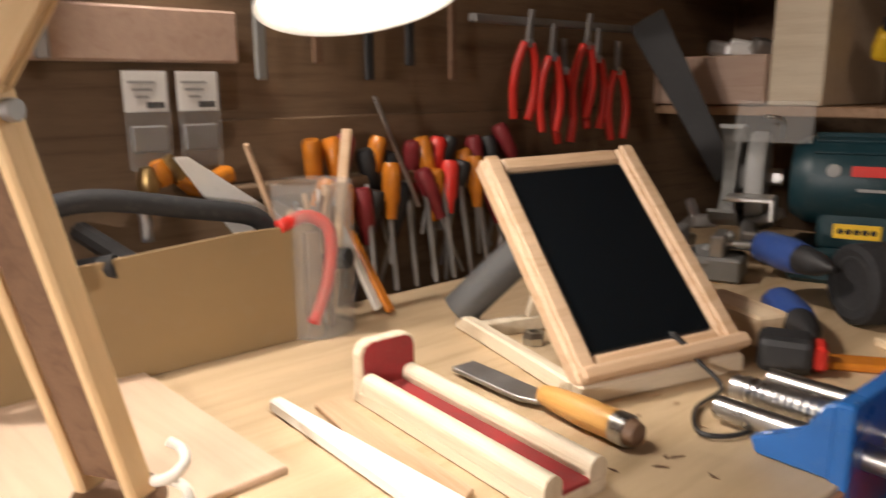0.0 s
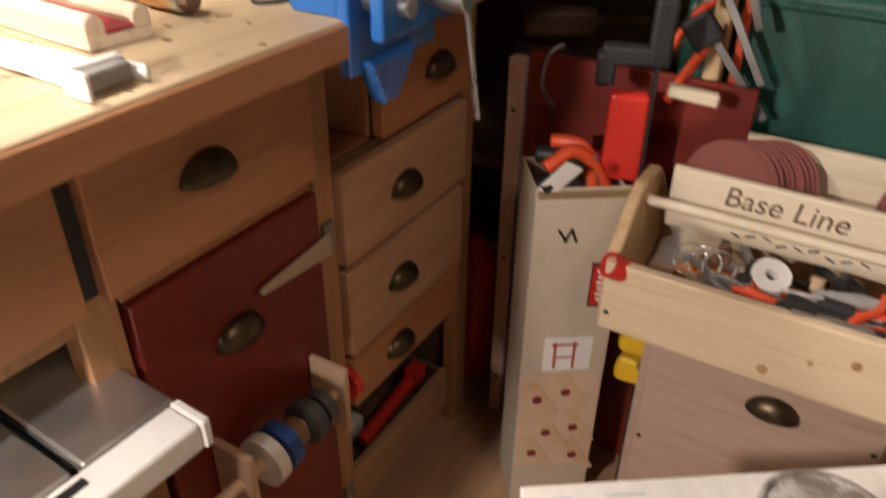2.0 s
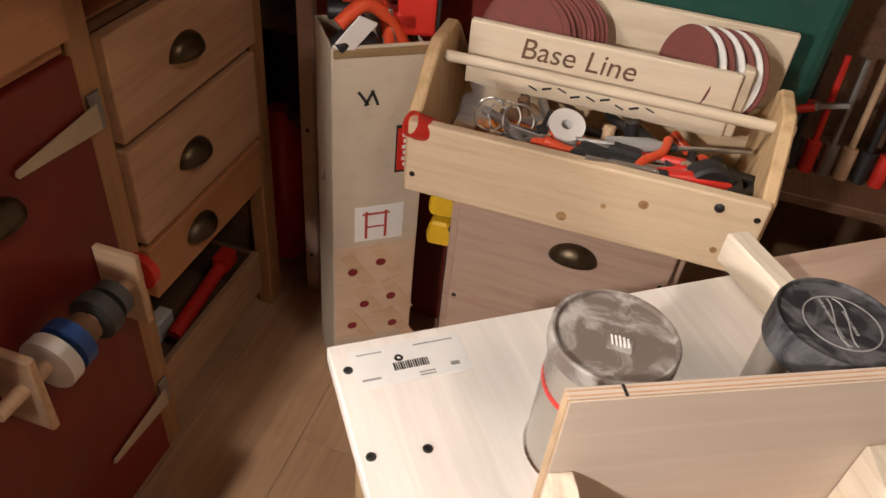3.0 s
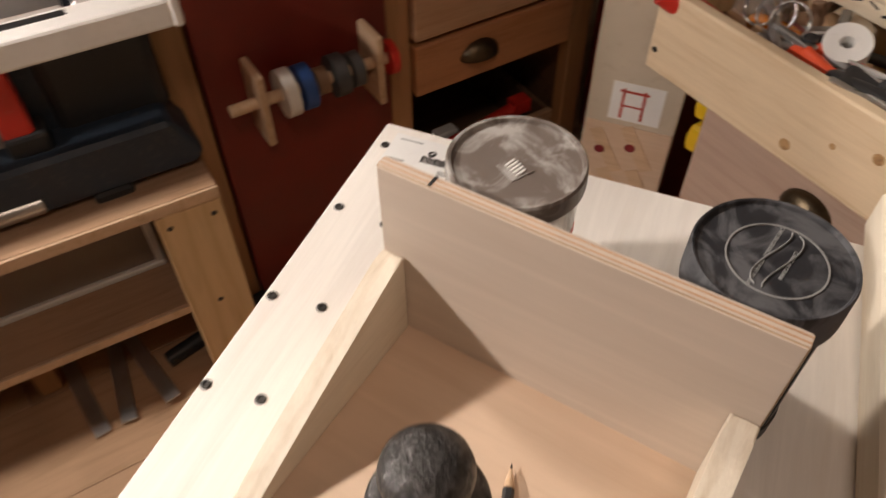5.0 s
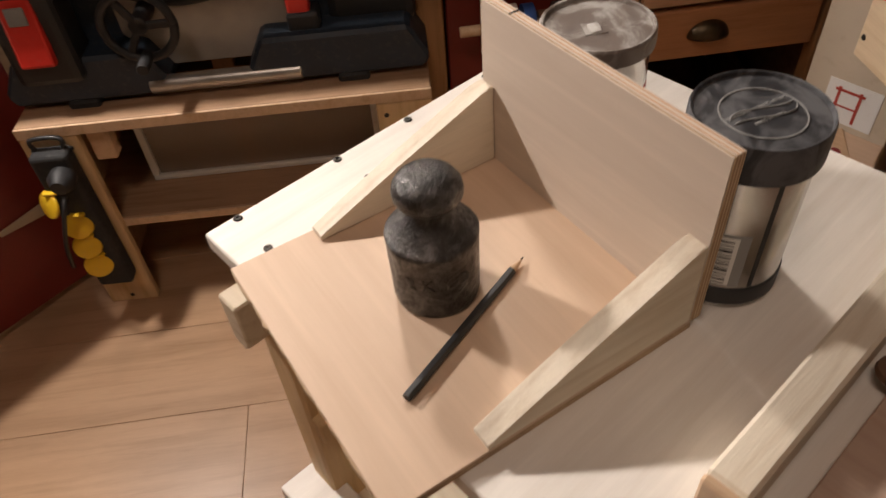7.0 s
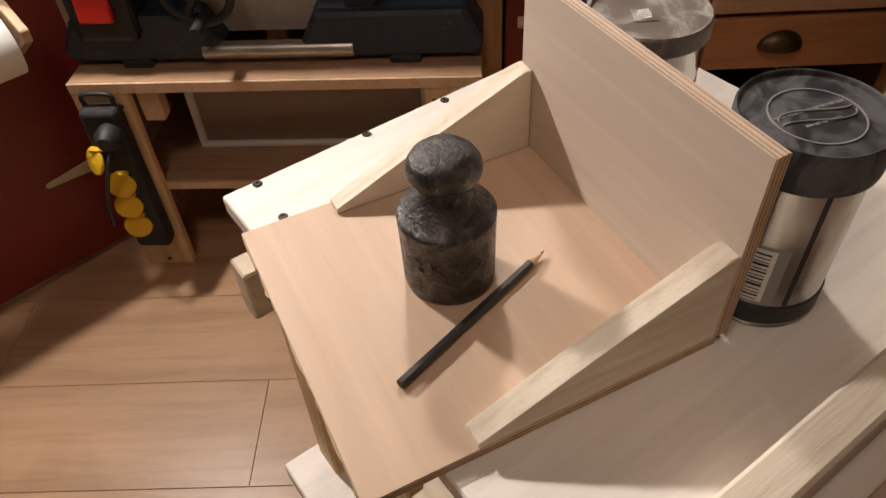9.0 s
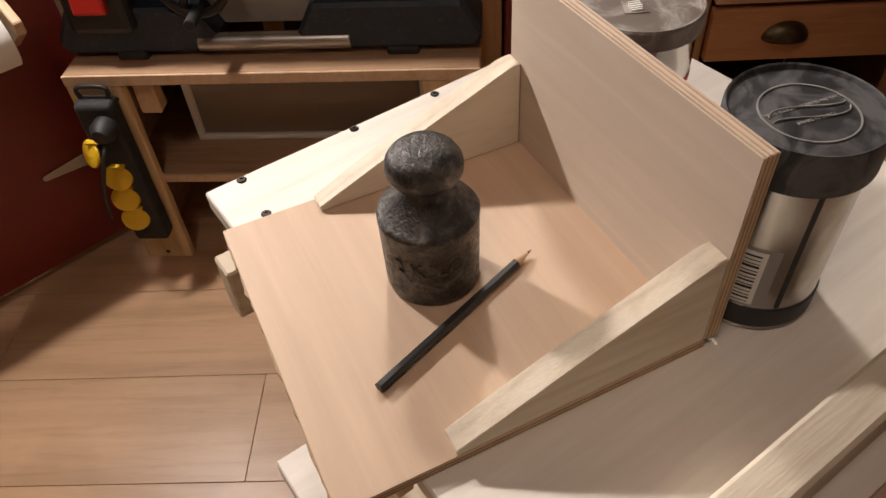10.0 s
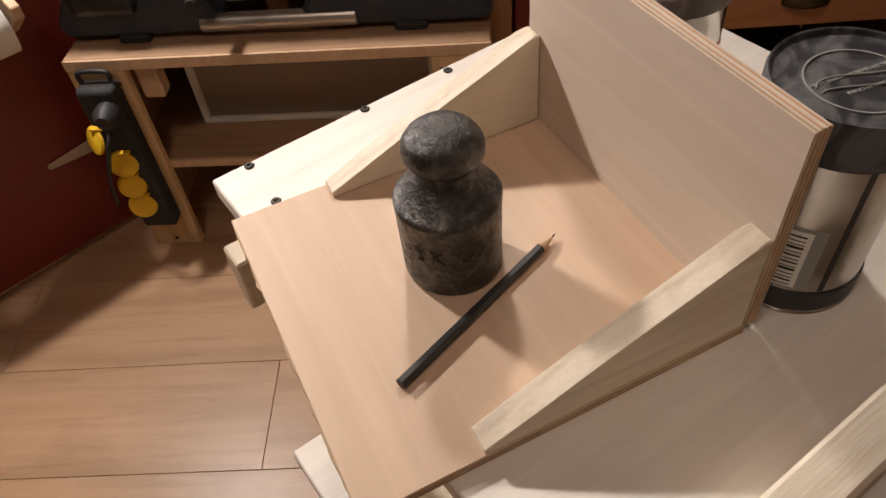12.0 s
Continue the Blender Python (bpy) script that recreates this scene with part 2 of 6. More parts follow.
def iron_material():
    n = Nodes("cast_iron")
    v = n.coords((1, 1, 1))
    a = n.noise(v, 75, 8, 0.72, 0.6)
    b = n.noise(v, 330, 4, 0.7)
    c = n.noise(v, 16, 5, 0.65)
    d = n.noise(v, 150, 3, 0.5, 1.6)
    col = n.ramp(a, [(0.3, (0.035, 0.033, 0.032)), (0.5, (0.075, 0.072, 0.07)), (0.64, (0.17, 0.165, 0.16)), (0.78, (0.38, 0.37, 0.35))])
    col = n.mix(n.ramp(c, [(0.48, (0, 0, 0)), (0.7, (0.45,) * 3)]), col, (0.1, 0.075, 0.06))
    n.colour(col)
    n.link(n.ramp(d, [(0.36, (0.52,) * 3), (0.58, (0.3,) * 3)]), n.bsdf.inputs["Roughness"])
    n.set(Metallic=0.88)
    n.bump(n.mix(0.3, n.mix(0.5, a, d), b), 1.0, 0.0028)
    return n.mat


def dusty_lid(name, base, dust, amount, rough):
    n = Nodes(name)
    v = n.coords((1, 1, 1))
    a = n.noise(v, 26, 5, 0.6, 1.5)
    col = n.mix(n.ramp(a, [(0.46, (0, 0, 0)), (0.6, (amount,) * 3)]), base, dust)
    n.colour(col)
    n.link(n.ramp(a, [(0.4, (rough,) * 3), (0.6, (0.8,) * 3)]), n.bsdf.inputs["Roughness"])
    n.bump(a, 0.1, 0.001)
    return n.mat


glow = Nodes("glow")
glow.bsdf.inputs["Emission Color"].default_value = (1.0, 0.95, 0.86, 1)
glow.set(Emission_Strength=14.0)
M["glow"] = glow.mat
M["iron"] = iron_material()
M["lid_black"] = dusty_lid("lid_black", (0.022, 0.022, 0.025), (0.2, 0.2, 0.21), 0.45, 0.45)
M["lid_clear"] = dusty_lid("lid_clear", (0.16, 0.13, 0.11), (0.42, 0.4, 0.37), 0.8, 0.3)

# ---------------------------------------------------------------- shapes


def finish(bm, smooth):
    bmesh.ops.recalc_face_normals(bm, faces=bm.faces)
    for f in bm.faces:
        f.smooth = smooth
    return bm


def box(sx, sy, sz, at=(0, 0, 0), bevel=0.0015, seg=1):
    """A box whose base centre is at `at`."""
    bm = bmesh.new()
    bmesh.ops.create_cube(bm, size=1)
    bmesh.ops.scale(bm, vec=(sx, sy, sz), verts=bm.verts)
    bevel = min(bevel, 0.3 * min(sx, sy, sz))
    if bevel > 0:
        bmesh.ops.bevel(bm, geom=list(bm.edges), offset=bevel, segments=seg, affect="EDGES", profile=0.5)
    bmesh.ops.translate(bm, vec=(at[0], at[1], at[2] + sz / 2), verts=bm.verts)
    return finish(bm, False)


def lathe(profile, seg=32, smooth=True):
    """A turned form round z from (radius, height) pairs."""
    bm = bmesh.new()
    rings = []
    for r, z in profile:
        if r < 1e-5:
            rings.append([bm.verts.new((0, 0, z))])
        else:
            rings.append([bm.verts.new((r * math.cos(2 * math.pi * i / seg), r * math.sin(2 * math.pi * i / seg), z)) for i in range(seg)])
    for a, b in zip(rings, rings[1:]):
        for i in range(seg):
            j = (i + 1) % seg
            q = [a[i % len(a)], a[j % len(a)], b[j % len(b)], b[i % len(b)]]
            q = list(dict.fromkeys(q))
            if len(q) > 2:
                bm.faces.new(q)
    for ring, flip in ((rings[0], True), (rings[-1], False)):
        if len(ring) > 2 and profile[0] != profile[-1]:
            bm.faces.new(ring[::-1] if flip else ring)
    bmesh.ops.remove_doubles(bm, verts=bm.verts, dist=1e-6)
    finish(bm, smooth)
    if smooth:
        for e in bm.edges:
            if len(e.link_faces) == 2 and e.calc_face_angle(0) > 0.6:
                e.smooth = False
    return bm


def rod(r, length, seg=16, bevel=0.0):
    b = bevel or r * 0.12
    return lathe([(0, 0), (r - b, 0), (r, b), (r, length - b), (r - b, length), (0, length)], seg)


def prism(outline, thick, bevel=0.0012):
    """An outline of (x, y) pairs raised by `thick` along z."""
    bm = bmesh.new()
    lo = [bm.verts.new((x, y, 0)) for x, y in outline]
    hi = [bm.verts.new((x, y, thick)) for x, y in outline]
    bm.faces.new(lo[::-1])
    bm.faces.new(hi)
    for i in range(len(outline)):
        j = (i + 1) % len(outline)
        bm.faces.new((lo[i], lo[j], hi[j], hi[i]))
    if bevel:
        bmesh.ops.bevel(bm, geom=list(bm.edges), offset=bevel, segments=1, affect="EDGES")
    return finish(bm, False)


def tube(points, r, seg=8):
    """A round cable through the points, smoothed."""
    pts = [Vector(p) for p in points]
    fine = []
    for i in range(len(pts) - 1):
        p0, p1, p2, p3 = pts[max(i - 1, 0)], pts[i], pts[i + 1], pts[min(i + 2, len(pts) - 1)]
        for k in range(6):
            t = k / 6
            fine.append(0.5 * (2 * p1 + (p2 - p0) * t + (2 * p0 - 5 * p1 + 4 * p2 - p3) * t * t + (3 * p1 - p0 - 3 * p2 + p3) * t ** 3))
    fine.append(pts[-1])
    bm = bmesh.new()
    rings = []
    side = None
    for i, p in enumerate(fine):
        d = (fine[min(i + 1, len(fine) - 1)] - fine[max(i - 1, 0)]).normalized()
        if side is None:
            side = d.cross(Vector((0.3, 0.2, 0.93))).normalized()
        side = (side - d * side.dot(d)).normalized()
        up = d.cross(side)
        rings.append([bm.verts.new(p + r * (math.cos(2 * math.pi * k / seg) * side + math.sin(2 * math.pi * k / seg) * up)) for k in range(seg)])
    for a, b in zip(rings, rings[1:]):
        for k in range(seg):
            bm.faces.new((a[k], a[(k + 1) % seg], b[(k + 1) % seg], b[k]))
    bm.faces.new(rings[0][::-1])
    bm.faces.new(rings[-1])
    return finish(bm, True)


def moved(bm, m):
    bmesh.ops.transform(bm, matrix=m, verts=bm.verts)
    return bm


def joined(*bms):
    out = bmesh.new()
    for b in bms:
        me = bpy.data.meshes.new("piece")
        b.to_mesh(me)
        b.free()
        out.from_mesh(me)
        bpy.data.meshes.remove(me)
    return out


def along(a, b):
    """The pose that lays local z from a to b."""
    a, b = Vector(a), Vector(b)
    return Matrix.Translation(a) @ (b - a).to_track_quat("Z", "Y").to_matrix().to_4x4()


def mesh(name, bm, mat):
    me = bpy.data.meshes.new(name)
    bm.to_mesh(me)
    bm.free()
    me.materials.append(M[mat])
    return me


def part(name, bm, mat, parent, label="", at=None):
    ob = new(name, mesh(name, bm, mat))
    ob.parent = parent
    if at is not None:
        ob.matrix_local = at
    return tagged(ob, label=label)


def thing(name, label, category, at=Matrix(), group="", kind=""):
    ob = new(name)
    ob.empty_display_size = 0.05
    ob.matrix_world = at
    return tagged(ob, label, category, group, kind)


def solid(name, bm, mat, label, category, at=Matrix(), group="", kind=""):
    """A thing that is one mesh."""
    ob = new(name, mesh(name, bm, mat))
    ob.matrix_world = at
    return tagged(ob, label, category, group, kind)


def lettering(name, text, size, mat, parent, at, label="", depth=0.0004, shear=0.0):
    cu = bpy.data.curves.new(name, "FONT")
    cu.body, cu.size, cu.extrude, cu.align_x, cu.align_y, cu.shear = text, size, depth, "CENTER", "CENTER", shear
    tmp = bpy.data.objects.new(name, cu)
    scene.collection.objects.link(tmp)
    dep = bpy.context.evaluated_depsgraph_get()
    me = bpy.data.meshes.new_from_object(tmp.evaluated_get(dep))
    bpy.data.objects.remove(tmp)
    me.materials.clear()
    me.materials.append(M[mat])
    ob = new(name, me)
    ob.parent = parent
    ob.matrix_local = at
    return tagged(ob, label=label)


def screw_head():
    bm = lathe([(0, 0), (0.004, 0), (0.0042, 0.0006), (0.0034, 0.0014), (0.0016, 0.0014), (0.0014, 0.0004), (0, 0.0004)], 14)
    return bm


SCREW = mesh("screw", screw_head(), "screw_dark")


def screws(parent, spots, m=Matrix(), k=1.0):
    for x, y in spots:
        ob = new("screw", SCREW)
        ob.parent = parent
        ob.matrix_local = m @ Matrix.Translation((x, y, 0)) @ Matrix.Rotation(x * 91 + y * 37, 4, "Z") @ Matrix.Scale(k, 4)


def cup_pull_mesh(w=0.075, h=0.03, d=0.022):
    """A half-round cup pull: a hollow quarter shell open below, with a rim; wide along x, out along -y."""
    bm = bmesh.new()
    nu, nv = 18, 7
    shells = []
    for k in (1.0, 0.88):
        grid = []
        for j in range(nv + 1):
            b = math.pi / 2 * j / nv
            row = []
            for i in range(nu + 1):
                a = math.pi * i / nu
                row.append(bm.verts.new((-w / 2 * k * math.cos(a), -d * k * math.sin(a) * math.cos(b), h * k * math.sin(a) * math.sin(b) - h * 0.35)))
            grid.append(row)
        shells.append(grid)
    for g in shells:
        for j in range(nv):
            for i in range(nu):
                try:
                    bm.faces.new((g[j][i], g[j][i + 1], g[j + 1][i + 1], g[j + 1][i]))
                except ValueError:
                    pass
    for i in range(nu):
        bm.faces.new((shells[0][0][i], shells[0][0][i + 1], shells[1][0][i + 1], shells[1][0][i]))
    bmesh.ops.remove_doubles(bm, verts=bm.verts, dist=1e-5)
    return finish(bm, True)


CUP = mesh("cup_pull", cup_pull_mesh(), "brass_dark")


def cup_pull(parent, at, label=""):
    ob = new("cup_pull", CUP)
    ob.parent = parent
    ob.matrix_local = at
    return tagged(ob, label=label)


FACE_X = pose(0, 0, 0, 0, 0, 90)  # local -y looks towards +x

# ---------------------------------------------------------------- the room
BENCH_Z = 0.987
TABLE_Z = 0.64

ceiling = solid("ceiling", box(4.2, 5.0, 0.1, (1.1, -0.3, 2.35), 0), "plaster", "plain pale plaster ceiling over the workshop", "ceiling", kind="structure")
wall_back = solid("wall_back", box(0.1, 5.0, 2.35, (-0.62, -0.3, 0), 0), "wall_wood", "brown wooden wall behind the workbench", "wall", kind="structure")
wall_end = solid("wall_end", box(4.2, 0.1, 2.35, (1.1, 1.45, 0), 0), "wall_wood", "brown wooden end wall of the workshop", "wall", kind="structure")
wall_side = solid("wall_side", box(0.1, 5.0, 2.35, (2.95, -0.3, 0), 0), "plaster", "plain plaster wall", "wall", kind="structure")
wall_front = solid("wall_front", box(4.2, 0.1, 2.35, (1.1, -2.6, 0), 0), "plaster", "plain plaster wall", "wall", kind="structure")


# unseen fitting added around the overhead fill lamp
ceiling_fill_fitting = thing("ceiling_fill_fitting", "round white ceiling fitting, unseen, added to carry the fill light", "ceiling light", pose(*CEILING_FILL))
part("base", lathe([(0, 0), (0.27, 0), (0.27, -0.03), (0.255, -0.045), (0, -0.045)], 40), "white_plastic", ceiling_fill_fitting)

# ---------------------------------------------------------------- workbench
L_BENCH, R_BENCH = -0.40, 1.12
workbench = thing("workbench", "long wooden workbench with drawers and a dark red door", "workbench")
part("bench_top", box(0.605, R_BENCH - L_BENCH, 0.034, (-0.1625, (L_BENCH + R_BENCH) / 2, BENCH_Z - 0.034), 0.003, 2), "bench_top", workbench, "worn plywood bench top with stains")
part("front_lipping", box(0.004, R_BENCH - L_BENCH, 0.031, (0.1418, (L_BENCH + R_BENCH) / 2, BENCH_Z - 0.0345), 0.001), "drawer_wood", workbench, "brown lipping along the bench front")
for y0, y1, name in ((0.29, 0.33, "stile"), (0.67, 0.712, "stile"), (-0.05, -0.004, "stile"), (-0.395, -0.36, "stile")):
    part(name, box(0.03, y1 - y0, 0.93, (-0.015, (y0 + y1) / 2, 0.0), 0.002), "stile_wood", workbench)
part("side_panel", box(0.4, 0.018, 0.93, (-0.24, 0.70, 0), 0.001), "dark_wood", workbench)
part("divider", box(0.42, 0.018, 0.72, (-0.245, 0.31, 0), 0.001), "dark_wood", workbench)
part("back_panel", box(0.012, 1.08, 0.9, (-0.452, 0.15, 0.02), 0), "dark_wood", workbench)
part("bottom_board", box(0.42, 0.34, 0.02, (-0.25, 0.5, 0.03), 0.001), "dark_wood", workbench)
part("rail", box(0.03, 0.31, 0.02, (-0.015, -0.205, 0.73), 0.002), "stile_wood", workbench)
part("rail", box(0.03, 0.286, 0.016, (-0.015, 0.142, 0.735), 0.002), "drawer_wood", workbench)
part("top_rail", box(0.028, 1.06, 0.03, (-0.016, 0.16, 0.922), 0.002), "drawer_wood", workbench)


def drawer(y0, y1, z0, z1, pull_y, pull_z, mat):
    d = part("drawer", box(0.02, y1 - y0, z1 - z0, (0.002, (y0 + y1) / 2, z0), 0.003, 2), mat, workbench)
    if pull_y is not None:
        cup_pull(d, pose(0.012, pull_y, pull_z, 0, 0, 90), "aged dark brass cup pull")
    return d


drawer(-0.018, 0.287, 0.752, 0.918, 0.121, 0.838, "drawer_wood")
drawer(-0.355, -0.04, 0.752, 0.918, -0.19, 0.83, "drawer_wood")
drawer(0.43, 0.668, 0.752, 0.918, 0.575, 0.82, "drawer_wood")
drawer(0.333, 0.668, 0.592, 0.735, 0.482, 0.665, "drawer_pale")
drawer(0.333, 0.66, 0.428, 0.58, 0.467, 0.507, "drawer_pale")
drawer(0.333, 0.655, 0.325, 0.418, 0.456, 0.377, "drawer_wood")
part("cubby", joined(box(0.36, 0.008, 0.165, (-0.19, 0.426, 0.753)), box(0.36, 0.09, 0.01, (-0.19, 0.38, 0.742)), box(0.01, 0.09, 0.165, (-0.37, 0.38, 0.753))), "drawer_wood", workbench)
part("drawer_rail", box(0.026, 0.34, 0.012, (-0.017, 0.5, 0.58), 0.001), "dark_wood", workbench)
part("drawer_rail", box(0.026, 0.34, 0.012, (-0.017, 0.5, 0.737), 0.001), "dark_wood", workbench)
# black strip stands in for the shade inside the gap between the drawers
slot = part("open_slot", box(0.012, 0.018, 0.15, (-0.004, -0.029, 0.76), 0.001), "black", workbench, "black strip for the shade in the slot between the drawers")
door = part("cabinet_door", box(0.018, 0.286, 0.718, (0.0, 0.143, 0.015), 0.002), "red_paint", workbench, "dark red painted cabinet door")
cup_pull(door, pose(0.009, 0.128, 0.622, 0, 0, 90), "aged dark cup pull")


def strap_hinge(parent, at):
    h = part("strap_hinge", prism([(0, -0.017), (0.132, -0.005), (0.135, 0.0), (0.132, 0.005), (0, 0.017)], 0.003, 0.0006), "pale_metal", parent, "pale painted strap hinge", at)
    return h


strap_hinge(door, pose(0.012, 0.3, 0.652, 0, 90, 0) @ pose(0, 0, 0, 0, 0, -90))
strap_hinge(door, pose(0.012, 0.3, 0.138, 0, 90, 0) @ pose(0, 0, 0, 0, 0, -90))
for z in (0.652, 0.138):
    part("hinge_plate", box(0.004, 0.022, 0.05, (0.003, 0.308, z - 0.025), 0.001), "dull_steel", workbench)

# tape rack on the red door
tape_rack = thing("tape_rack", "pale wooden tape rack with rolls on a dowel", "tape rack", pose(0.01, 0.151, 0.377))
for y in (-0.0905, 0.0905):
    part("bracket", box(0.062, 0.011, 0.115, (0.032, y, 0.01), 0.002), "beech", tape_rack)
part("dowel", moved(rod(0.009, 0.25), pose(0.042, -0.135, 0.075, -90)), "beech", tape_rack)
for y, r, w, mat, lab in ((-0.06, 0.035, 0.018, "white_plastic", "white tape roll"), (-0.033, 0.033, 0.018, "blue_tape", "blue tape roll"), (-0.008, 0.02, 0.018, "brown_tape", "brown tape roll"), (0.018, 0.031, 0.02, "grey_tape", "black tape roll"), (0.048, 0.026, 0.016, "grey_tape", "black tape roll"), (0.108, 0.026, 0.012, "red_plastic", "red tape roll")):
    part("tape_roll", moved(lathe([(0.0095, 0), (r, 0), (r, w), (0.0095, w), (0.0095, 0)], 28), pose(0.042, y, 0.075, -90)), mat, tape_rack, lab)

# open bin at the foot of the drawers
bin_ = thing("storage_bin", "open brown wooden bin with dark tools under the drawers", "bin", pose(-0.02, 0.5, 0.052))
part("bin_front", box(0.014, 0.32, 0.1, (0.0, 0, 0), 0.002), "shelf_wood", bin_)
part("bin_side", box(0.3, 0.012, 0.1, (-0.157, -0.153, 0), 0.002), "dark_wood", bin_)
part("bin_side", box(0.3, 0.012, 0.1, (-0.157, 0.153, 0), 0.002), "dark_wood", bin_)
part("bin_floor", box(0.3, 0.29, 0.008, (-0.157, 0, 0.0), 0.001), "dark_wood", bin_)
solid("red_pipe_wrench", joined(moved(rod(0.014, 0.17), pose(0, 0, 0, -80)), box(0.03, 0.04, 0.03, (0, 0.18, 0.02))), "red_plastic", "red handled tool lying in the bin", "tool", pose(-0.06, 0.43, 0.12))
solid("white_block", box(0.03, 0.05, 0.05, (0, 0, 0), 0.004), "paper", "small white box in the bin", "box", pose(-0.12, 0.47, 0.061))

# ---------------------------------------------------------------- work table with the jig
# local frame: x along the far edge, y from the front edge to the far edge
T = pose(0.4092, 0.087, 0, 0, 0, 35.8)
TL, TD = 0.80, 0.442
work_table = thing("work_table", "white plywood work table screwed to a pale timber frame", "table", T)
part("tabletop", box(TL + 0.011, TD, 0.018, (TL / 2 - 0.0055, -TD / 2, TABLE_Z - 0.018), 0.0015), "white_ply", work_table, "white poplar plywood table top")
for x, y in ((0.035, -0.03), (0.035, -TD + 0.028), (TL - 0.035, -0.03), (TL - 0.035, -TD + 0.028)):
    part("leg", box(0.042, 0.042, 0.58, (x, y, 0.0), 0.003), "pine_z", work_table)
part("rail", box(TL - 0.12, 0.02, 0.04, (TL / 2, -TD + 0.022, TABLE_Z - 0.058), 0.002), "pine_pale", work_table)
part("rail", box(TL - 0.12, 0.02, 0.04, (TL / 2, -0.03, TABLE_Z - 0.058), 0.002), "pine_pale", work_table)
part("side_rail", box(0.02, TD - 0.03, 0.06, (0.03, -TD / 2 - 0.012, TABLE_Z - 0.079), 0.002), "pine_pale", work_table)
part("side_rail", box(0.02, TD - 0.03, 0.06, (TL - 0.03, -TD / 2, TABLE_Z - 0.079), 0.002), "pine_pale", work_table)
part("peg", prism([(-0.014, 0), (0.006, 0), (0.014, 0.012), (0.014, 0.062), (-0.014, 0.062)], 0.028, 0.002), "pine_pale", work_table, "chamfered timber end under the table corner", pose(0.025, -TD + 0.012, TABLE_Z - 0.108, 90))
part("shelf", box(TL - 0.08, TD - 0.06, 0.018, (TL / 2, -TD / 2 - 0.01, 0.2), 0.002), "pine_pale", work_table)
part("foot_rail", box(0.16, 0.06, 0.03, (0.085, -TD - 0.005, 0.23), 0.002), "white_ply", work_table)
part("brace", box(0.02, 0.1, 0.035, (0.06, -TD + 0.06, 0.38), 0.002), "pine_z", work_table)
part("brace", box(0.12, 0.02, 0.035, (0.1, -TD + 0.05, 0.33), 0.002), "pine_z", work_table)
screws(work_table, [(0.001, -0.031), (-0.001, -0.118), (-0.004, -0.221), (-0.006, -0.305), (-0.0055, -0.412), (0.046, -0.028), (0.043, -0.122), (0.036, -0.217), (0.035, -0.301), (0.044, -0.414)], pose(0, 0, TABLE_Z))
label = part("sticker", box(0.1, 0.043, 0.0006, (0.055, -0.033, TABLE_Z + 0.0002), 0), "paper", work_table, "white barcode sticker")
for i in range(15):
    part("print_bar", box(0.0010 + 0.0006 * (i % 3 == 0), 0.0085, 0.0003, (0.04 + 0.0021 * i, -0.037, TABLE_Z + 0.0009), 0), "ink", label)
for x, y, w, h in ((0.022, -0.018, 0.022, 0.0012), (0.08, -0.017, 0.036, 0.0012), (0.018, -0.046, 0.016, 0.002), (0.092, -0.045, 0.008, 0.004), (0.066, -0.048, 0.014, 0.0014), (0.066, -0.051, 0.014, 0.0014)):
    part("print_line", box(w, h, 0.0003, (x, y, TABLE_Z + 0.0009), 0), "grey_plastic", label)

# batten and board lying on the table
batten = thing("batten", "pale planed pine batten lying on the table", "batten", T @ pose(0.4185, -0.17, TABLE_Z + 0.0005))
part("batten_body", box(0.026, 0.378, 0.038, (0, 0.0035, 0), 0.0025), "pine_y", batten)
part("sawn_end", box(0.0255, 0.007, 0.0375, (0, -0.189, 0.0002), 0.002), "beech", batten, "sawn end grain")
panel = solid("plywood_board", box(0.34, 0.40, 0.015, (0, 0, 0), 0.001), "pinkish_board", "pinkish plywood board with a knot hole on the table", "board", T @ pose(0.62, -0.2, TABLE_Z + 0.0005))
solid("round_plug", lathe([(0, 0), (0.012, 0), (0.013, 0.002), (0.012, 0.006), (0, 0.007)], 20), "dark_wood", "dark round wooden plug on the board", "plug", pose(0.893, 0.182, TABLE_Z + 0.016))

# the jig: base plate, upright back, two wedge braces
J = pose(0.6035, -0.0305, TABLE_Z + 0.0005, 0, 0, 26.2)
jig = thing("plywood_jig", "plywood jig with an upright back and wedge braces on the table", "jig", J)
PW = 0.245


def chipped_plate():
    random.seed(5)
    pts = [(0, 0), (0, -PW)]
    for i in range(1, 40):
        pts.append((PW * i / 40, -PW - random.uniform(-0.0003, 0.0009) - (0.0012 if i % 11 == 0 else 0)))
    pts += [(PW, -PW), (PW, 0)]
    return prism(pts, 0.0052, 0)


part("base_edge", chipped_plate(), "ply_edge", jig, "layered plywood edge")
part("base_plate", box(PW - 0.0006, PW - 0.0006, 0.0022, (PW / 2, -PW / 2, 0.0050), 0.0004), "okoume", jig, "reddish okoume plywood face")
back = part("back_edge", box(PW + 0.0, 0.0085, 0.1445, (PW / 2, 0.0045, 0.007), 0.0004), "ply_edge_upright", jig, "layered plywood edge")
part("back_face", box(PW - 0.002, 0.001, 0.1435, (PW / 2, -0.0004, 0.0072), 0), "birch", jig, "pale birch plywood face")
part("back_rear_face", box(PW - 0.002, 0.001, 0.1435, (PW / 2, 0.0094, 0.0072), 0), "birch", jig)
part("top_edge", box(PW - 0.001, 0.0078, 0.0012, (PW / 2, 0.0045, 0.1507), 0), "birch", jig)
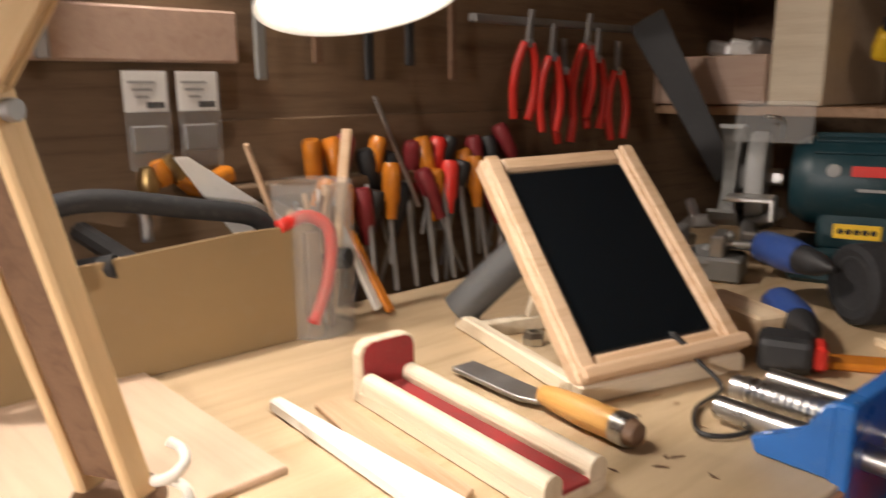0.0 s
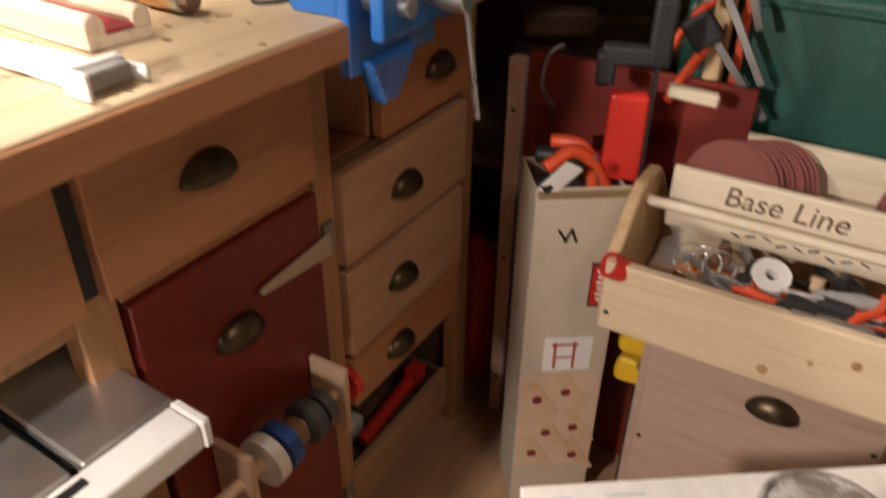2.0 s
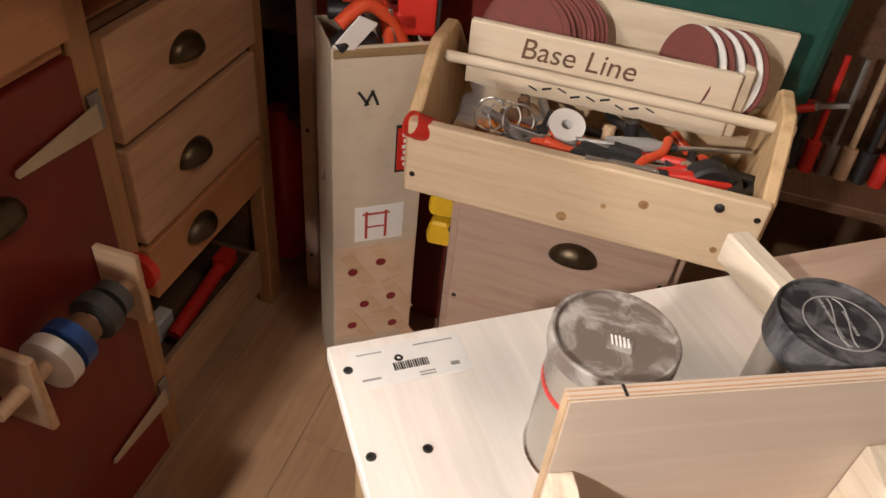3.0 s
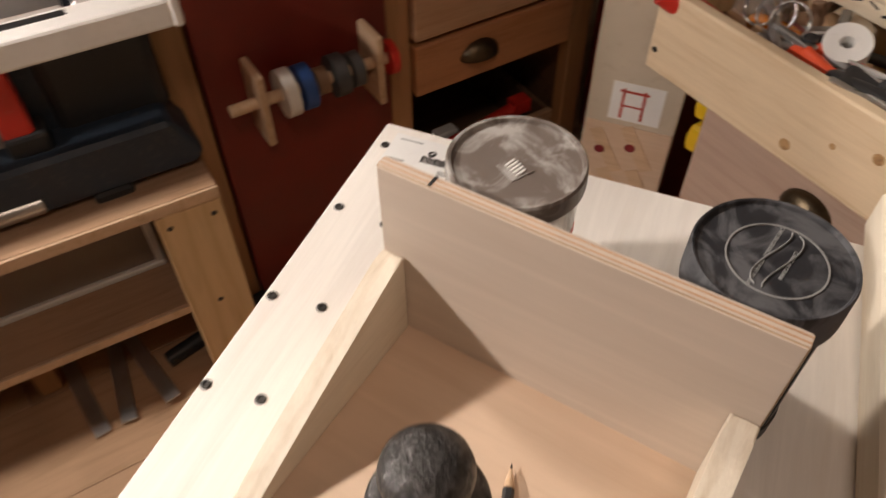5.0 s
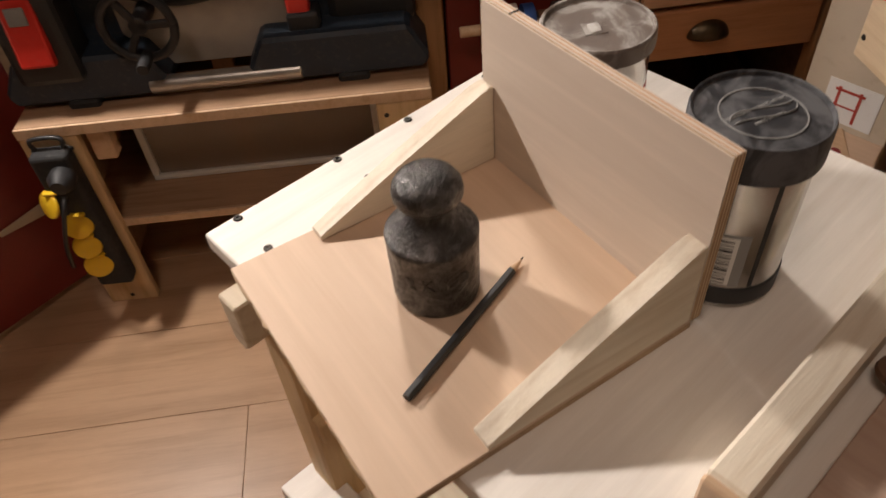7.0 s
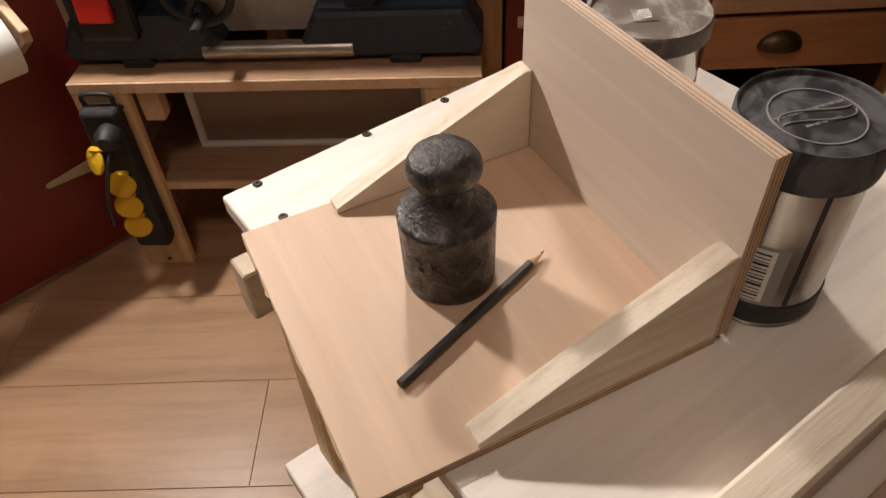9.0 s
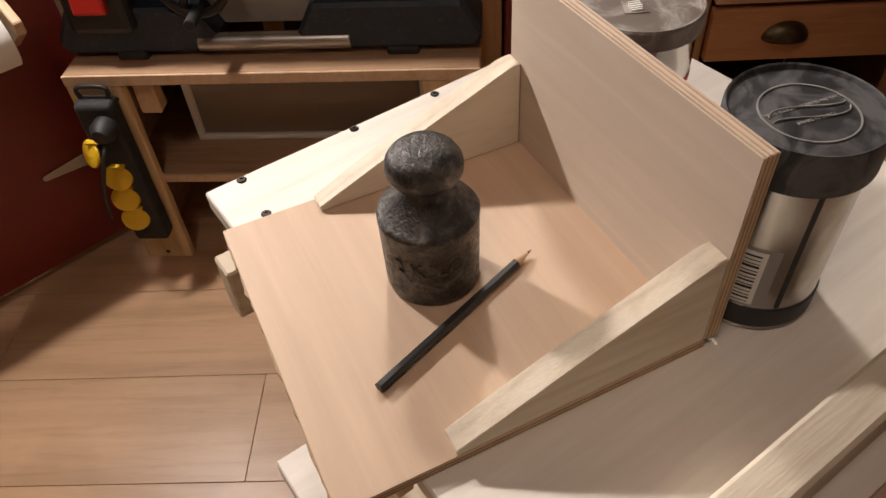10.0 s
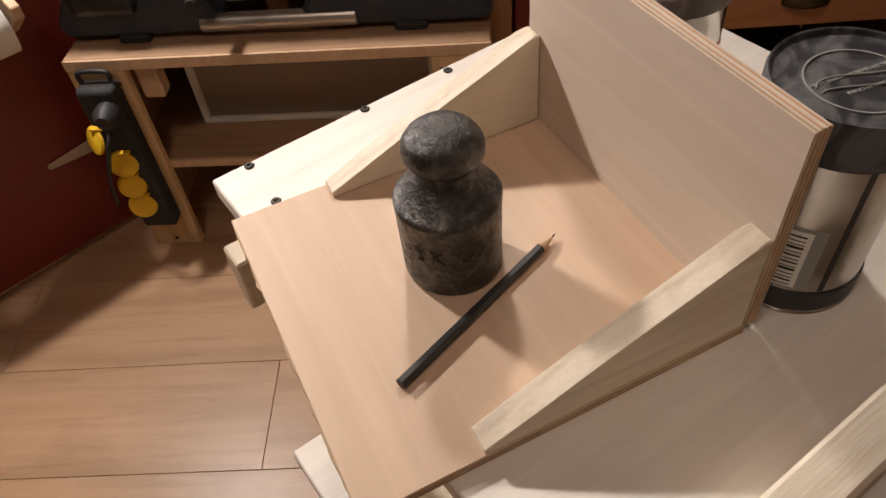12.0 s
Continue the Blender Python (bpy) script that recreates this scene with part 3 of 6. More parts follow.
for y in (0.0026, 0.0064):
    part("dark_ply", box(PW - 0.001, 0.0011, 0.0004, (PW / 2, y, 0.1518), 0), "drawer_pale", jig)
part("pencil_mark", box(0.002, 0.0086, 0.0006, (0.036, 0.0044, 0.1517), 0), "ink", jig)
for u in (0.0005, PW - 0.0170):
    part("brace", moved(prism([(0.0, 0.0), (-0.171, 0.0), (-0.1715, 0.004), (-0.14, 0.0185), (-0.095, 0.038), (-0.05, 0.056), (-0.012, 0.0715), (-0.005, 0.0735), (0.0, 0.0735)], 0.0165, 0.0009), Matrix(((0, 0, 1, u), (1, 0, 0, -0.0015), (0, 1, 0, 0.0074), (0, 0, 0, 1)))), "pine_y", jig, "pale sawn pine wedge")

# the iron weight
WEIGHT_AT = pose(0.760, -0.0925, TABLE_Z + 0.0078, 0, 0, 8)
prof = [(0, 0), (0.029, 0), (0.031, 0.0015), (0.0318, 0.005), (0.0328, 0.055), (0.0331, 0.0562), (0.0331, 0.0578), (0.0322, 0.0592), (0.0305, 0.0602), (0.0275, 0.0622), (0.0235, 0.0658), (0.0195, 0.0702), (0.0160, 0.0750),
        (0.0146, 0.0785), (0.0149, 0.0808), (0.0176, 0.0828), (0.0214, 0.0855), (0.0236, 0.0893), (0.0240, 0.0930), (0.0231, 0.0972), (0.0203, 0.1014), (0.0160, 0.1050), (0.0090, 0.1070), (0, 0.1076)]



def weight_mesh():
    bm = lathe([(r, z * 1.04) for r, z in prof], 72)
    noise.seed_set(3)
    for v in bm.verts:
        r = math.hypot(v.co.x, v.co.y)
        if r > 0.004 and v.co.z > 0.001:
            k = 1 + 0.012 * noise.noise(v.co * 60) + 0.006 * noise.noise(v.co * 160)
            v.co.x *= k
            v.co.y *= k
    return bm


weight = thing("iron_weight", "old cast iron two kilo knob weight standing on the jig", "weight", WEIGHT_AT)
part("weight_body", weight_mesh(), "iron", weight)
for ch, a in zip("2KILO", (-44, -22, -6, 6, 24)):
    lettering("cast_letter", ch, 0.0145, "iron", weight, pose(0, 0, 0, 0, 0, a) @ pose(0.0322, 0, 0.036, 90, 0, 90), depth=0.0009)


def pencil(at):
    p = thing("pencil", "black pencil with a bare wooden point lying on the jig", "pencil", at)
    hexa = [(0.0037 * math.cos(math.pi / 3 * i), 0.0037 * math.sin(math.pi / 3 * i)) for i in range(6)]
    part("barrel", prism(hexa, 0.132, 0.0003), "black", p)
    part("tip", moved(lathe([(0.0036, 0), (0.0009, 0.0125), (0, 0.0125)], 12), pose(0, 0, 0.132)), "beech", p, "sharpened bare wood")
    part("lead", moved(lathe([(0.0009, 0), (0.0002, 0.004), (0, 0.004)], 8), pose(0, 0, 0.1445)), "ink", p)
    return p


pencil(along((0.855, -0.124, TABLE_Z + 0.0112), (0.741, -0.021, TABLE_Z + 0.0112)))

# coffee cans
can = thing("coffee_can", "silver coffee tin with a dusty clear lid behind the jig", "can", pose(0.625, 0.056, TABLE_Z + 0.0005))
part("can_body", lathe([(0, 0), (0.0415, 0), (0.043, 0.002), (0.0415, 0.004), (0.0415, 0.118), (0.043, 0.121), (0.041, 0.123), (0, 0.121)], 48), "tin_gold", can)
part("red_band", lathe([(0.0417, 0.078), (0.0419, 0.0785), (0.0419, 0.0825), (0.0417, 0.083)], 48), "red_plastic", can, "thin red printed band")
lid = part("lid", lathe([(0.0425, 0.116), (0.0448, 0.1165), (0.0452, 0.12), (0.0448, 0.1295), (0.0435, 0.131), (0.0415, 0.1305), (0.041, 0.1275), (0, 0.1275)], 48), "lid_clear", can, "dusty clear plastic lid")
emb = part("embossed_square", box(0.017, 0.017, 0.0006, (0.004, -0.004, 0.1276), 0), "lid_clear", lid)
for i in range(5):
    part("embossed_bar", moved(box(0.0012, 0.010 - 0.001 * abs(i - 2), 0.0012, (0, 0, 0), 0), pose(0.004 + 0.0028 * (i - 2), -0.004, 0.1280, 0, 0, 12)), "paper", lid)

can = thing("coffee_can", "silver coffee can with a dusty black lid and barcode label", "can", pose(0.771, 0.1175, TABLE_Z + 0.0005) @ Matrix.Diagonal((0.95, 0.95, 1.14, 1)))
part("can_body", lathe([(0, 0), (0.0425, 0), (0.0437, 0.002), (0.0425, 0.004), (0.0425, 0.106), (0, 0.108)], 56), "tin_dark", can)
part("foot_band", lathe([(0.0427, 0.003), (0.0439, 0.004), (0.0439, 0.017), (0.0427, 0.018)], 56), "black", can, "black band at the foot")
lid = part("lid", lathe([(0.044, 0.101), (0.0462, 0.1015), (0.0465, 0.104), (0.0462, 0.1235), (0.0452, 0.1255), (0.044, 0.125), (0.0433, 0.123), (0, 0.123)], 56), "lid_black", can, "dusty black plastic lid")
part("lid_ring", moved(lathe([(0.0272, 0), (0.0282, 0), (0.0282, 0.0005), (0.0272, 0.0005), (0.0272, 0)], 48), pose(0.002, 0, 0.1231)), "grey_plastic", lid, "raised printed ring")
for s in (-1, 1):
    pts = [(0.002 + 0.024 * math.cos(math.radians(a)) * (0.16 * s) + s * 0.0015 + 0.004 * math.sin(math.radians(a * 2)), 0.025 * math.sin(math.radians(a)), 0.1234) for a in range(-80, 81, 20)]
    part("lid_curve", moved(tube(pts, 0.0005, 5), pose(0, 0, 0, 0, 0, 20)), "grey_plastic", lid)
for k, (txt, rr) in enumerate((("CAFFE IN GRANI", 0.0065), ("CAFE EN GRANOS - COFFEE BEANS", -0.0065))):
    lettering("lid_text", txt, 0.0034, "grey_plastic", lid, pose(0.002, 0, 0.1232, 0, 0, -70) @ pose(0, rr, 0), depth=0.0002)


def arc_shell(r0, r1, a0, a1, z0, z1):
    """A thin curved sheet round the z axis, between two angles."""
    bm = bmesh.new()
    count = 14
    rows = []
    for i in range(count + 1):
        a = math.radians(a0 + (a1 - a0) * i / count)
        c, s = math.cos(a), math.sin(a)
        rows.append([bm.verts.new((r * c, r * s, z)) for r, z in ((r0, z0), (r1, z0), (r1, z1), (r0, z1))])
    for p, q in zip(rows, rows[1:]):
        for k in range(4):
            bm.faces.new((p[k], q[k], q[(k + 1) % 4], p[(k + 1) % 4]))
    bm.faces.new(rows[0])
    bm.faces.new(rows[-1][::-1])
    bmesh.ops.recalc_face_normals(bm, faces=bm.faces)
    return bm


lab = part("label", arc_shell(0.0422, 0.0430, -74, -8, 0.020, 0.062), "grey_plastic", can, "silver-white label with a barcode")
part("barcode_field", arc_shell(0.0429, 0.04315, -68, -18, 0.021, 0.060), "paper", lab)
for j, h in enumerate((1, 2, 1, 1, 3, 1, 2, 1, 2, 1, 3, 1, 1, 2)):
    z = 0.0225 + 0.0026 * j
    part("print_bar", arc_shell(0.0430, 0.0433, -66, -22, z, z + 0.00055 * h), "ink", lab)
part("seam_line", arc_shell(0.0422, 0.0430, 2, 6, 0.019, 0.10), "black", can, "dark printed stripe")

# ---------------------------------------------------------------- toolbox on the drawer cabinet
cabinet = thing("drawer_cabinet", "pale cabinet with a single drawer under the toolbox", "cabinet", pose(0.56, 0.70, 0))
part("body", box(0.36, 0.26, 0.47, (0, 0.02, 0.02), 0.002), "pinkish_board", cabinet)
part("top", box(0.4, 0.3, 0.016, (0, 0.015, 0.490), 0.002), "pinkish_board", cabinet)
dr = part("drawer", box(0.33, 0.016, 0.28, (0, -0.122, 0.19), 0.002), "pinkish_board", cabinet)
cup_pull(dr, pose(0.02, -0.131, 0.42), "aged dark brass cup pull")
part("plinth", box(0.34, 0.24, 0.02, (0, 0.02, 0), 0.001), "dark_wood", cabinet)
screws(cabinet, [(-0.155, 0.27), (0.155, 0.4)], pose(0, -0.1302, 0, 90))

TBX, TBY, TBZ = 0.5615, 0.505, 0.5065
toolbox = thing("toolbox", "open pine carpenter's toolbox with a dowel handle, full of tools", "toolbox", pose(TBX, TBY, TBZ))
part("front_board", box(0.472, 0.018, 0.112, (0, 0.009, 0), 0.003, 2), "pine", toolbox, "knotty pine front board")
for x, z, r in ((-0.0105, 0.0225, 0.0075), (0.0885, 0.072, 0.007), (0.04, 0.055, 0.004), (0.19, 0.03, 0.005)):
    part("knot", moved(lathe([(0, 0), (r, 0), (r * 0.96, 0.0004), (0, 0.0006)], 18), pose(x, 0.0002, z, 90)), "burnt_board", toolbox, "round brown knot")
part("back_board", box(0.472, 0.018, 0.112, (0, 0.261, 0), 0.003, 2), "pine", toolbox)
part("floor_board", box(0.44, 0.24, 0.012, (0, 0.135, 0.0), 0.001), "pine", toolbox)
for x in (-0.233, 0.233):
    part("end_board", moved(prism([(0.012, 0.002), (0.258, 0.002), (0.258, 0.11), (0.19, 0.178), (0.17, 0.19), (0.10, 0.19), (0.08, 0.178), (0.012, 0.11)], 0.018, 0.003), Matrix(((0, 0, 1, x - 0.009), (1, 0, 0, 0), (0, 1, 0, 0), (0, 0, 0, 1)))), "pine_z", toolbox, "shaped pine end board")
part("dowel_handle", moved(rod(0.008, 0.50), pose(-0.25, 0.115, 0.16, 0, 90)), "pine_pale", toolbox)
tray = part("tray_front", box(0.375, 0.014, 0.096, (-0.015, 0.162, 0.105), 0.003, 2), "pine_pale", toolbox, "pine board with handwritten words in dark ink")
lettering("writing", "Base Line", 0.043, "dark_wood", tray, pose(-0.045, 0.1546, 0.174, 90), "handwritten dark words", shear=0.12)
for i in range(9):
    part("scribble_bar", moved(box(0.014, 0.0006, 0.0022 + 0.001 * (i % 2), (0, 0, 0), 0), pose(-0.10 + 0.021 * i, 0.1544, 0.118 + 0.003 * (i % 3), 0, (-1) ** i * 20)), "ink", tray)
part("tray_floor", box(0.375, 0.09, 0.008, (-0.015, 0.214, 0.106), 0.001), "pine_pale", toolbox)
part("tray_back", box(0.44, 0.014, 0.115, (0.02, 0.266, 0.115), 0.002), "pine_pale", toolbox)
part("tray_end", box(0.014, 0.1, 0.1, (0.18, 0.214, 0.106), 0.002), "pine_pale", toolbox)
screws(toolbox, [(-0.225, 0.03), (0.225, 0.03), (-0.225, 0.09), (0.225, 0.09)], pose(0, -0.0003, 0, 90))

# sanding discs in the tray
disc_mesh = lathe([(0.006, 0), (0.062, 0), (0.062, 0.0022), (0.006, 0.0022), (0.006, 0)], 36)
disc_me = mesh("sanding_disc", disc_mesh, "sand_disc")
paper_me = disc_me.copy()
paper_me.materials[0] = M["paper"]
random.seed(2)
for i in range(11):
    ob = new("sanding_disc", disc_me)
    ob.matrix_world = pose(TBX - 0.135 + 0.006 * i, TBY + 0.19 + 0.004 * i, TBZ + 0.178, 78 + 2 * (i % 3), 0, -8 + random.uniform(-4, 4))
    tagged(ob, "dark red round sanding disc standing in the toolbox tray", "sanding disc", "sanding discs in the tray")
for i in range(7):
    ob = new("sanding_disc", paper_me if i % 2 else disc_me)
    ob.matrix_world = pose(TBX + 0.10 + 0.011 * i, TBY + 0.205 + 0.002 * i, TBZ + 0.172, 80, 0, -50 + random.uniform(-6, 6))
    tagged(ob, "sanding disc with white paper backing in the toolbox tray", "sanding disc", "sanding discs in the tray")

# tools in the toolbox
random.seed(11)


def screwdriver(at, grip, label):
    s = thing("screwdriver", label, "screwdriver", at)
    part("handle", lathe([(0, 0), (0.010, 0), (0.0125, 0.006), (0.0125, 0.06), (0.0085, 0.075), (0.0075, 0.086), (0, 0.086)], 14), grip, s)
    part("collar", moved(rod(0.006, 0.012, 12), pose(0, 0, 0.086)), "black", s)
    part("shaft", moved(rod(0.0032, 0.10, 10), pose(0, 0, 0.097)), "steel", s)
    return s


def pliers(at, grip, label, group=""):
    p = thing("pliers", label, "pliers", at, group)
    for s in (-1, 1):
        part("grip", tube([(s * 0.006, 0, 0), (s * 0.016, 0, -0.03), (s * 0.02, 0, -0.07), (s * 0.013, 0, -0.115)], 0.0068, 10), grip, p)
        part("jaw", moved(prism([(0, -0.004), (0.05, -0.002), (0.05, 0.002), (0, 0.007)], 0.008, 0.001), pose(s * 0.0015, 0.004, 0, 90, 0, 0) @ pose(0, 0, 0, 0, 0, 90) @ (pose(0, 0, 0) if s > 0 else pose(0, 0, 0, 180, 0, 0) @ pose(0, 0, -0.008))), "dull_steel", p)
    part("pivot", moved(rod(0.007, 0.012, 14), pose(0, 0.006, 0, 90)), "steel", p)
    return p


spots = [("orange_red", -0.10, 0.06, 0.085, 84, 82), ("black", -0.02, 0.045, 0.09, 86, 95), ("red_plastic", 0.19, 0.06, 0.088, 82, -75), ("black", 0.2, 0.085, 0.085, 85, -85), ("yellow", 0.2, 0.04, 0.08, 86, -94), ("amber", -0.16, 0.09, 0.075, 80, 84), ("grey_plastic", 0.02, 0.095, 0.09, 84, 100), ("dark_red", -0.12, 0.1, 0.08, 86, 75)]
for grip, x, y, z, tilt, turn in spots:
    word = {"orange_red": "orange", "black": "black", "red_plastic": "red", "yellow": "yellow", "amber": "amber", "grey_plastic": "grey", "dark_red": "dark red"}[grip]
    screwdriver(pose(TBX + x, TBY + y, TBZ + z, tilt, 0, turn), grip, "screwdriver with a %s handle lying in the toolbox" % word)
pliers(pose(TBX + 0.13, TBY + 0.07, TBZ + 0.10, 80, 0, 95), "red_plastic", "pliers with red grips lying in the toolbox")
pliers(pose(TBX - 0.06, TBY + 0.06, TBZ + 0.10, 80, 0, -80), "orange_red", "pliers with orange grips lying in the toolbox")
solid("tape_measure", joined(moved(rod(0.034, 0.03, 28), pose(0, 0, 0, 90)), box(0.03, 0.03, 0.02, (0.03, -0.015, -0.034))), "black", "black tape measure in the toolbox", "tape measure", pose(TBX + 0.155, TBY + 0.075, TBZ + 0.085, 0, 0, 20))
solid("plane_body", box(0.09, 0.045, 0.04, (0, 0, 0), 0.006, 2), "black", "small black tool box in the toolbox", "box", pose(TBX + 0.03, TBY + 0.06, TBZ + 0.06, 6, 8, 15))
solid("white_roll", lathe([(0.008, 0), (0.026, 0), (0.026, 0.03), (0.008, 0.03), (0.008, 0)], 28), "paper", "white paper roll lying in the toolbox", "roll", pose(TBX - 0.04, TBY + 0.1, TBZ + 0.085, 25, 10, 0))
solid("dust_tube", lathe([(0.015, 0), (0.018, 0), (0.018, 0.1), (0.015, 0.1), (0.015, 0)], 24), "red_plastic", "red plastic tube leaning out of the toolbox", "tube", pose(TBX - 0.17, TBY + 0.06, TBZ + 0.06, 30, -55, 10))
for i in range(16):
    x, y = random.uniform(-0.2, 0.2), random.uniform(0.035, 0.12)
    solid("wooden_bit" if i % 3 else "metal_bit", box(random.uniform(0.02, 0.06), 0.014, 0.012, (0, 0, 0), 0.002), ("beech", "dull_steel", "black", "dark_wood")[i % 4], "small offcut or fitting lying loose in the toolbox", "offcut", pose(TBX + x, TBY + y, TBZ + random.uniform(0.05, 0.085), random.uniform(-20, 20), random.uniform(-25, 25), random.uniform(0, 180)), "loose bits in the toolbox")
for i in range(3):
    solid("metal_ring", tube([(0.022 * math.cos(a / 5), 0.022 * math.sin(a / 5), 0.002 * math.sin(a)) for a in range(0, 31, 3)], 0.0016, 6), "steel", "steel wire ring in the toolbox", "ring", pose(TBX - 0.14 + 0.02 * i, TBY + 0.07, TBZ + 0.11, 60, 20 * i, 0), "wire rings in the toolbox")
bag = solid("clear_bag", lathe([(0, 0), (0.03, 0.004), (0.036, 0.03), (0.03, 0.06), (0.014, 0.07), (0.02, 0.085), (0.018, 0.086)], 14), "clear", "crumpled clear plastic bag of fittings in the toolbox", "bag", pose(TBX - 0.16, TBY + 0.10, TBZ + 0.05))

random.seed(17)
for i in range(26):
    x, y = random.uniform(-0.12, 0.215), random.uniform(0.035, 0.145)
    at = pose(TBX + x, TBY + y, TBZ + 0.055 + random.uniform(0, 0.035), random.uniform(-18, 18), random.uniform(-18, 18), random.uniform(0, 180))
    shape = (joined(rod(0.009, 0.03, 12), moved(box(0.07, 0.012, 0.01, (0.03, 0, 0), 0.002), pose(0, 0, 0.01))),
             moved(tube([(-0.05, 0, 0), (-0.02, 0.004, 0.004), (0.02, -0.003, 0.002), (0.05, 0.006, 0)], 0.0065, 8), pose(0, 0, 0.008)),
             box(0.045, 0.03, 0.022, (0, 0, 0), 0.005, 2))[i % 3]
    mat = ("black", "dull_steel", "black_rubber", "dark_wood", "black", "beech", "orange_red", "screw_dark")[i % 8]
    word = {"black": "black", "dull_steel": "grey steel", "black_rubber": "black rubber", "dark_wood": "dark wooden", "beech": "pale wooden", "orange_red": "orange", "screw_dark": "dark metal"}[mat]
    solid(("spanner", "file", "clamp_block")[i % 3], shape, mat, word + " tool lying in the heap in the toolbox", "tool", at)

# yellow power tool grip beside the cabinet
y_tool = thing("yellow_clamps", "two yellow spring clamps hanging beside the cabinet", "clamp", pose(0.355, 0.645, 0.31))
for z in (0.0, 0.062):
    part("clamp_body", moved(prism([(-0.022, 0), (0.024, 0.004), (0.03, 0.03), (0.012, 0.052), (-0.02, 0.05), (-0.026, 0.02)], 0.03, 0.005), pose(0, 0.015, z, 90)), "yellow", y_tool)
    part("clamp_spring", moved(rod(0.006, 0.04, 12), pose(0.02, 0.02, z + 0.048, 90)), "black", y_tool)
part("hook_rod", moved(rod(0.004, 0.36, 8), pose(0.01, 0.02, -0.31)), "black", y_tool)

# ---------------------------------------------------------------- tall carton with clamps
C = pose(0.201, 0.538, 0, 0, 0, 36) @ Matrix.Diagonal((1.08, 1, 1, 1))
carton = thing("tall_carton", "tall narrow white carton, torn open at the top, with printed panels", "carton", C)
part("front", box(0.132, 0.004, 0.68, (0.066, 0.002, 0), 0.001), "carton", carton)
part("rear", box(0.132, 0.004, 0.675, (0.066, 0.118, 0), 0.001), "carton", carton)
part("side", box(0.004, 0.112, 0.675, (0.002, 0.06, 0), 0.001), "carton", carton)
part("side", box(0.004, 0.112, 0.665, (0.130, 0.06, 0), 0.001), "carton", carton)
part("rim", box(0.128, 0.006, 0.012, (0.066, -0.001, 0.664), 0.002), "cardboard", carton, "torn brown rim")
part("flap", box(0.028, 0.003, 0.06, (0, 0, 0), 0.001), "paper", carton, "torn white flap", pose(0.012, 0.0, 0.675, 20, 30, 10))
pic = part("picture_panel", box(0.128, 0.001, 0.22, (0.066, -0.0008, 0.105), 0), "okoume", carton, "brown printed picture panel")
for k, (x, z) in enumerate(((0.03, 0.27), (0.075, 0.285), (0.05, 0.19), (0.095, 0.2), (0.03, 0.14), (0.1, 0.13))):
    part("picture_stripe", moved(box(0.02, 0.001, 0.09, (0, 0, -0.045), 0), pose(x + 0.01, -0.0022, z, 0, -28)), "beech", pic)
    part("picture_dot", moved(rod(0.008, 0.0008, 16), pose(x, -0.0024, z, 90)), "dark_red", pic)
part("logo_patch", box(0.03, 0.001, 0.075, (0.107, -0.0009, 0.47), 0), "red_plastic", carton, "red logo patch on a dark ground")
part("logo_ground", box(0.034, 0.0008, 0.084, (0.107, -0.0004, 0.466), 0), "ink", carton)
for k in range(6):
    part("logo_mark", box(0.012 + 0.004 * (k % 2), 0.0008, 0.006, (0.107, -0.0018, 0.478 + 0.0105 * k), 0), "paper", carton)
for k in range(3):
    part("stamp_mark", moved(box(0.004, 0.0008, 0.026, (0, 0, -0.013), 0), pose(0.042 + 0.008 * k, -0.0008, 0.6, 0, (-32, 25, -20)[k])), "ink", carton)
frame_pic = part("print_sketch", box(0.075, 0.0008, 0.07, (0.07, -0.0006, 0.335), 0), "paper", carton, "printed sketch of a stool in red lines")
for x, z, w, h in ((0.05, 0.34, 0.004, 0.055), (0.08, 0.34, 0.004, 0.055), (0.065, 0.388, 0.042, 0.004), (0.065, 0.362, 0.03, 0.003)):
    part("red_line", box(w, 0.0006, h, (x, -0.0014, z), 0), "red_ink", frame_pic)

# clamps in the carton
clamp = thing("bar_clamp", "red and black bar clamp standing in the carton", "clamp", pose(0.285, 0.64, 0.45, 0, 0, 20))
part("clamp_body", joined(box(0.055, 0.03, 0.13, (0, 0, 0.23), 0.006, 2), moved(box(0.05, 0.03, 0.03, (0, 0, 0), 0.006, 2), pose(-0.02, 0, 0.235))), "red_plastic", clamp, "bright red clamp body")
part("clamp_bar", box(0.006, 0.02, 0.62, (0.03, 0, 0.0), 0.001), "black", clamp)
part("clamp_jaw", joined(box(0.09, 0.028, 0.026, (0.0, 0, 0.4), 0.005, 2), box(0.03, 0.03, 0.09, (0.03, 0, 0.40), 0.005, 2), box(0.026, 0.03, 0.045, (-0.038, 0, 0.37), 0.004)), "black", clamp, "black jaw")
for k, (x, y, turn) in enumerate(((0.205, 0.6, 10), (0.25, 0.60, 50))):
    cl = thing("spring_clamp", "orange and black trigger clamp stuck in the carton", "clamp", pose(x, y, 0.62, 0, 20 - 30 * k, turn))
    part("trigger", tube([(-0.05, 0, 0.10), (-0.01, 0, 0.115), (0.02, 0, 0.09), (0.045, 0, 0.03), (0.05, 0, -0.02)], 0.010, 10), "orange_red", cl)
    part("grip", tube([(-0.06, 0, 0.07), (-0.03, 0, 0.08), (-0.005, 0, 0.05), (0.0, 0, -0.02)], 0.013, 10), "black", cl)
    part("bar", box(0.006, 0.016, 0.3, (0.025, 0, -0.2), 0.001), "dull_steel", cl)
solid("wooden_stick", box(0.07, 0.02, 0.018, (0, 0, 0), 0.003), "pine_pale", "short pale wooden stick sticking out of the carton", "stick", pose(0.36, 0.68, 0.80, 0, 8, 15))

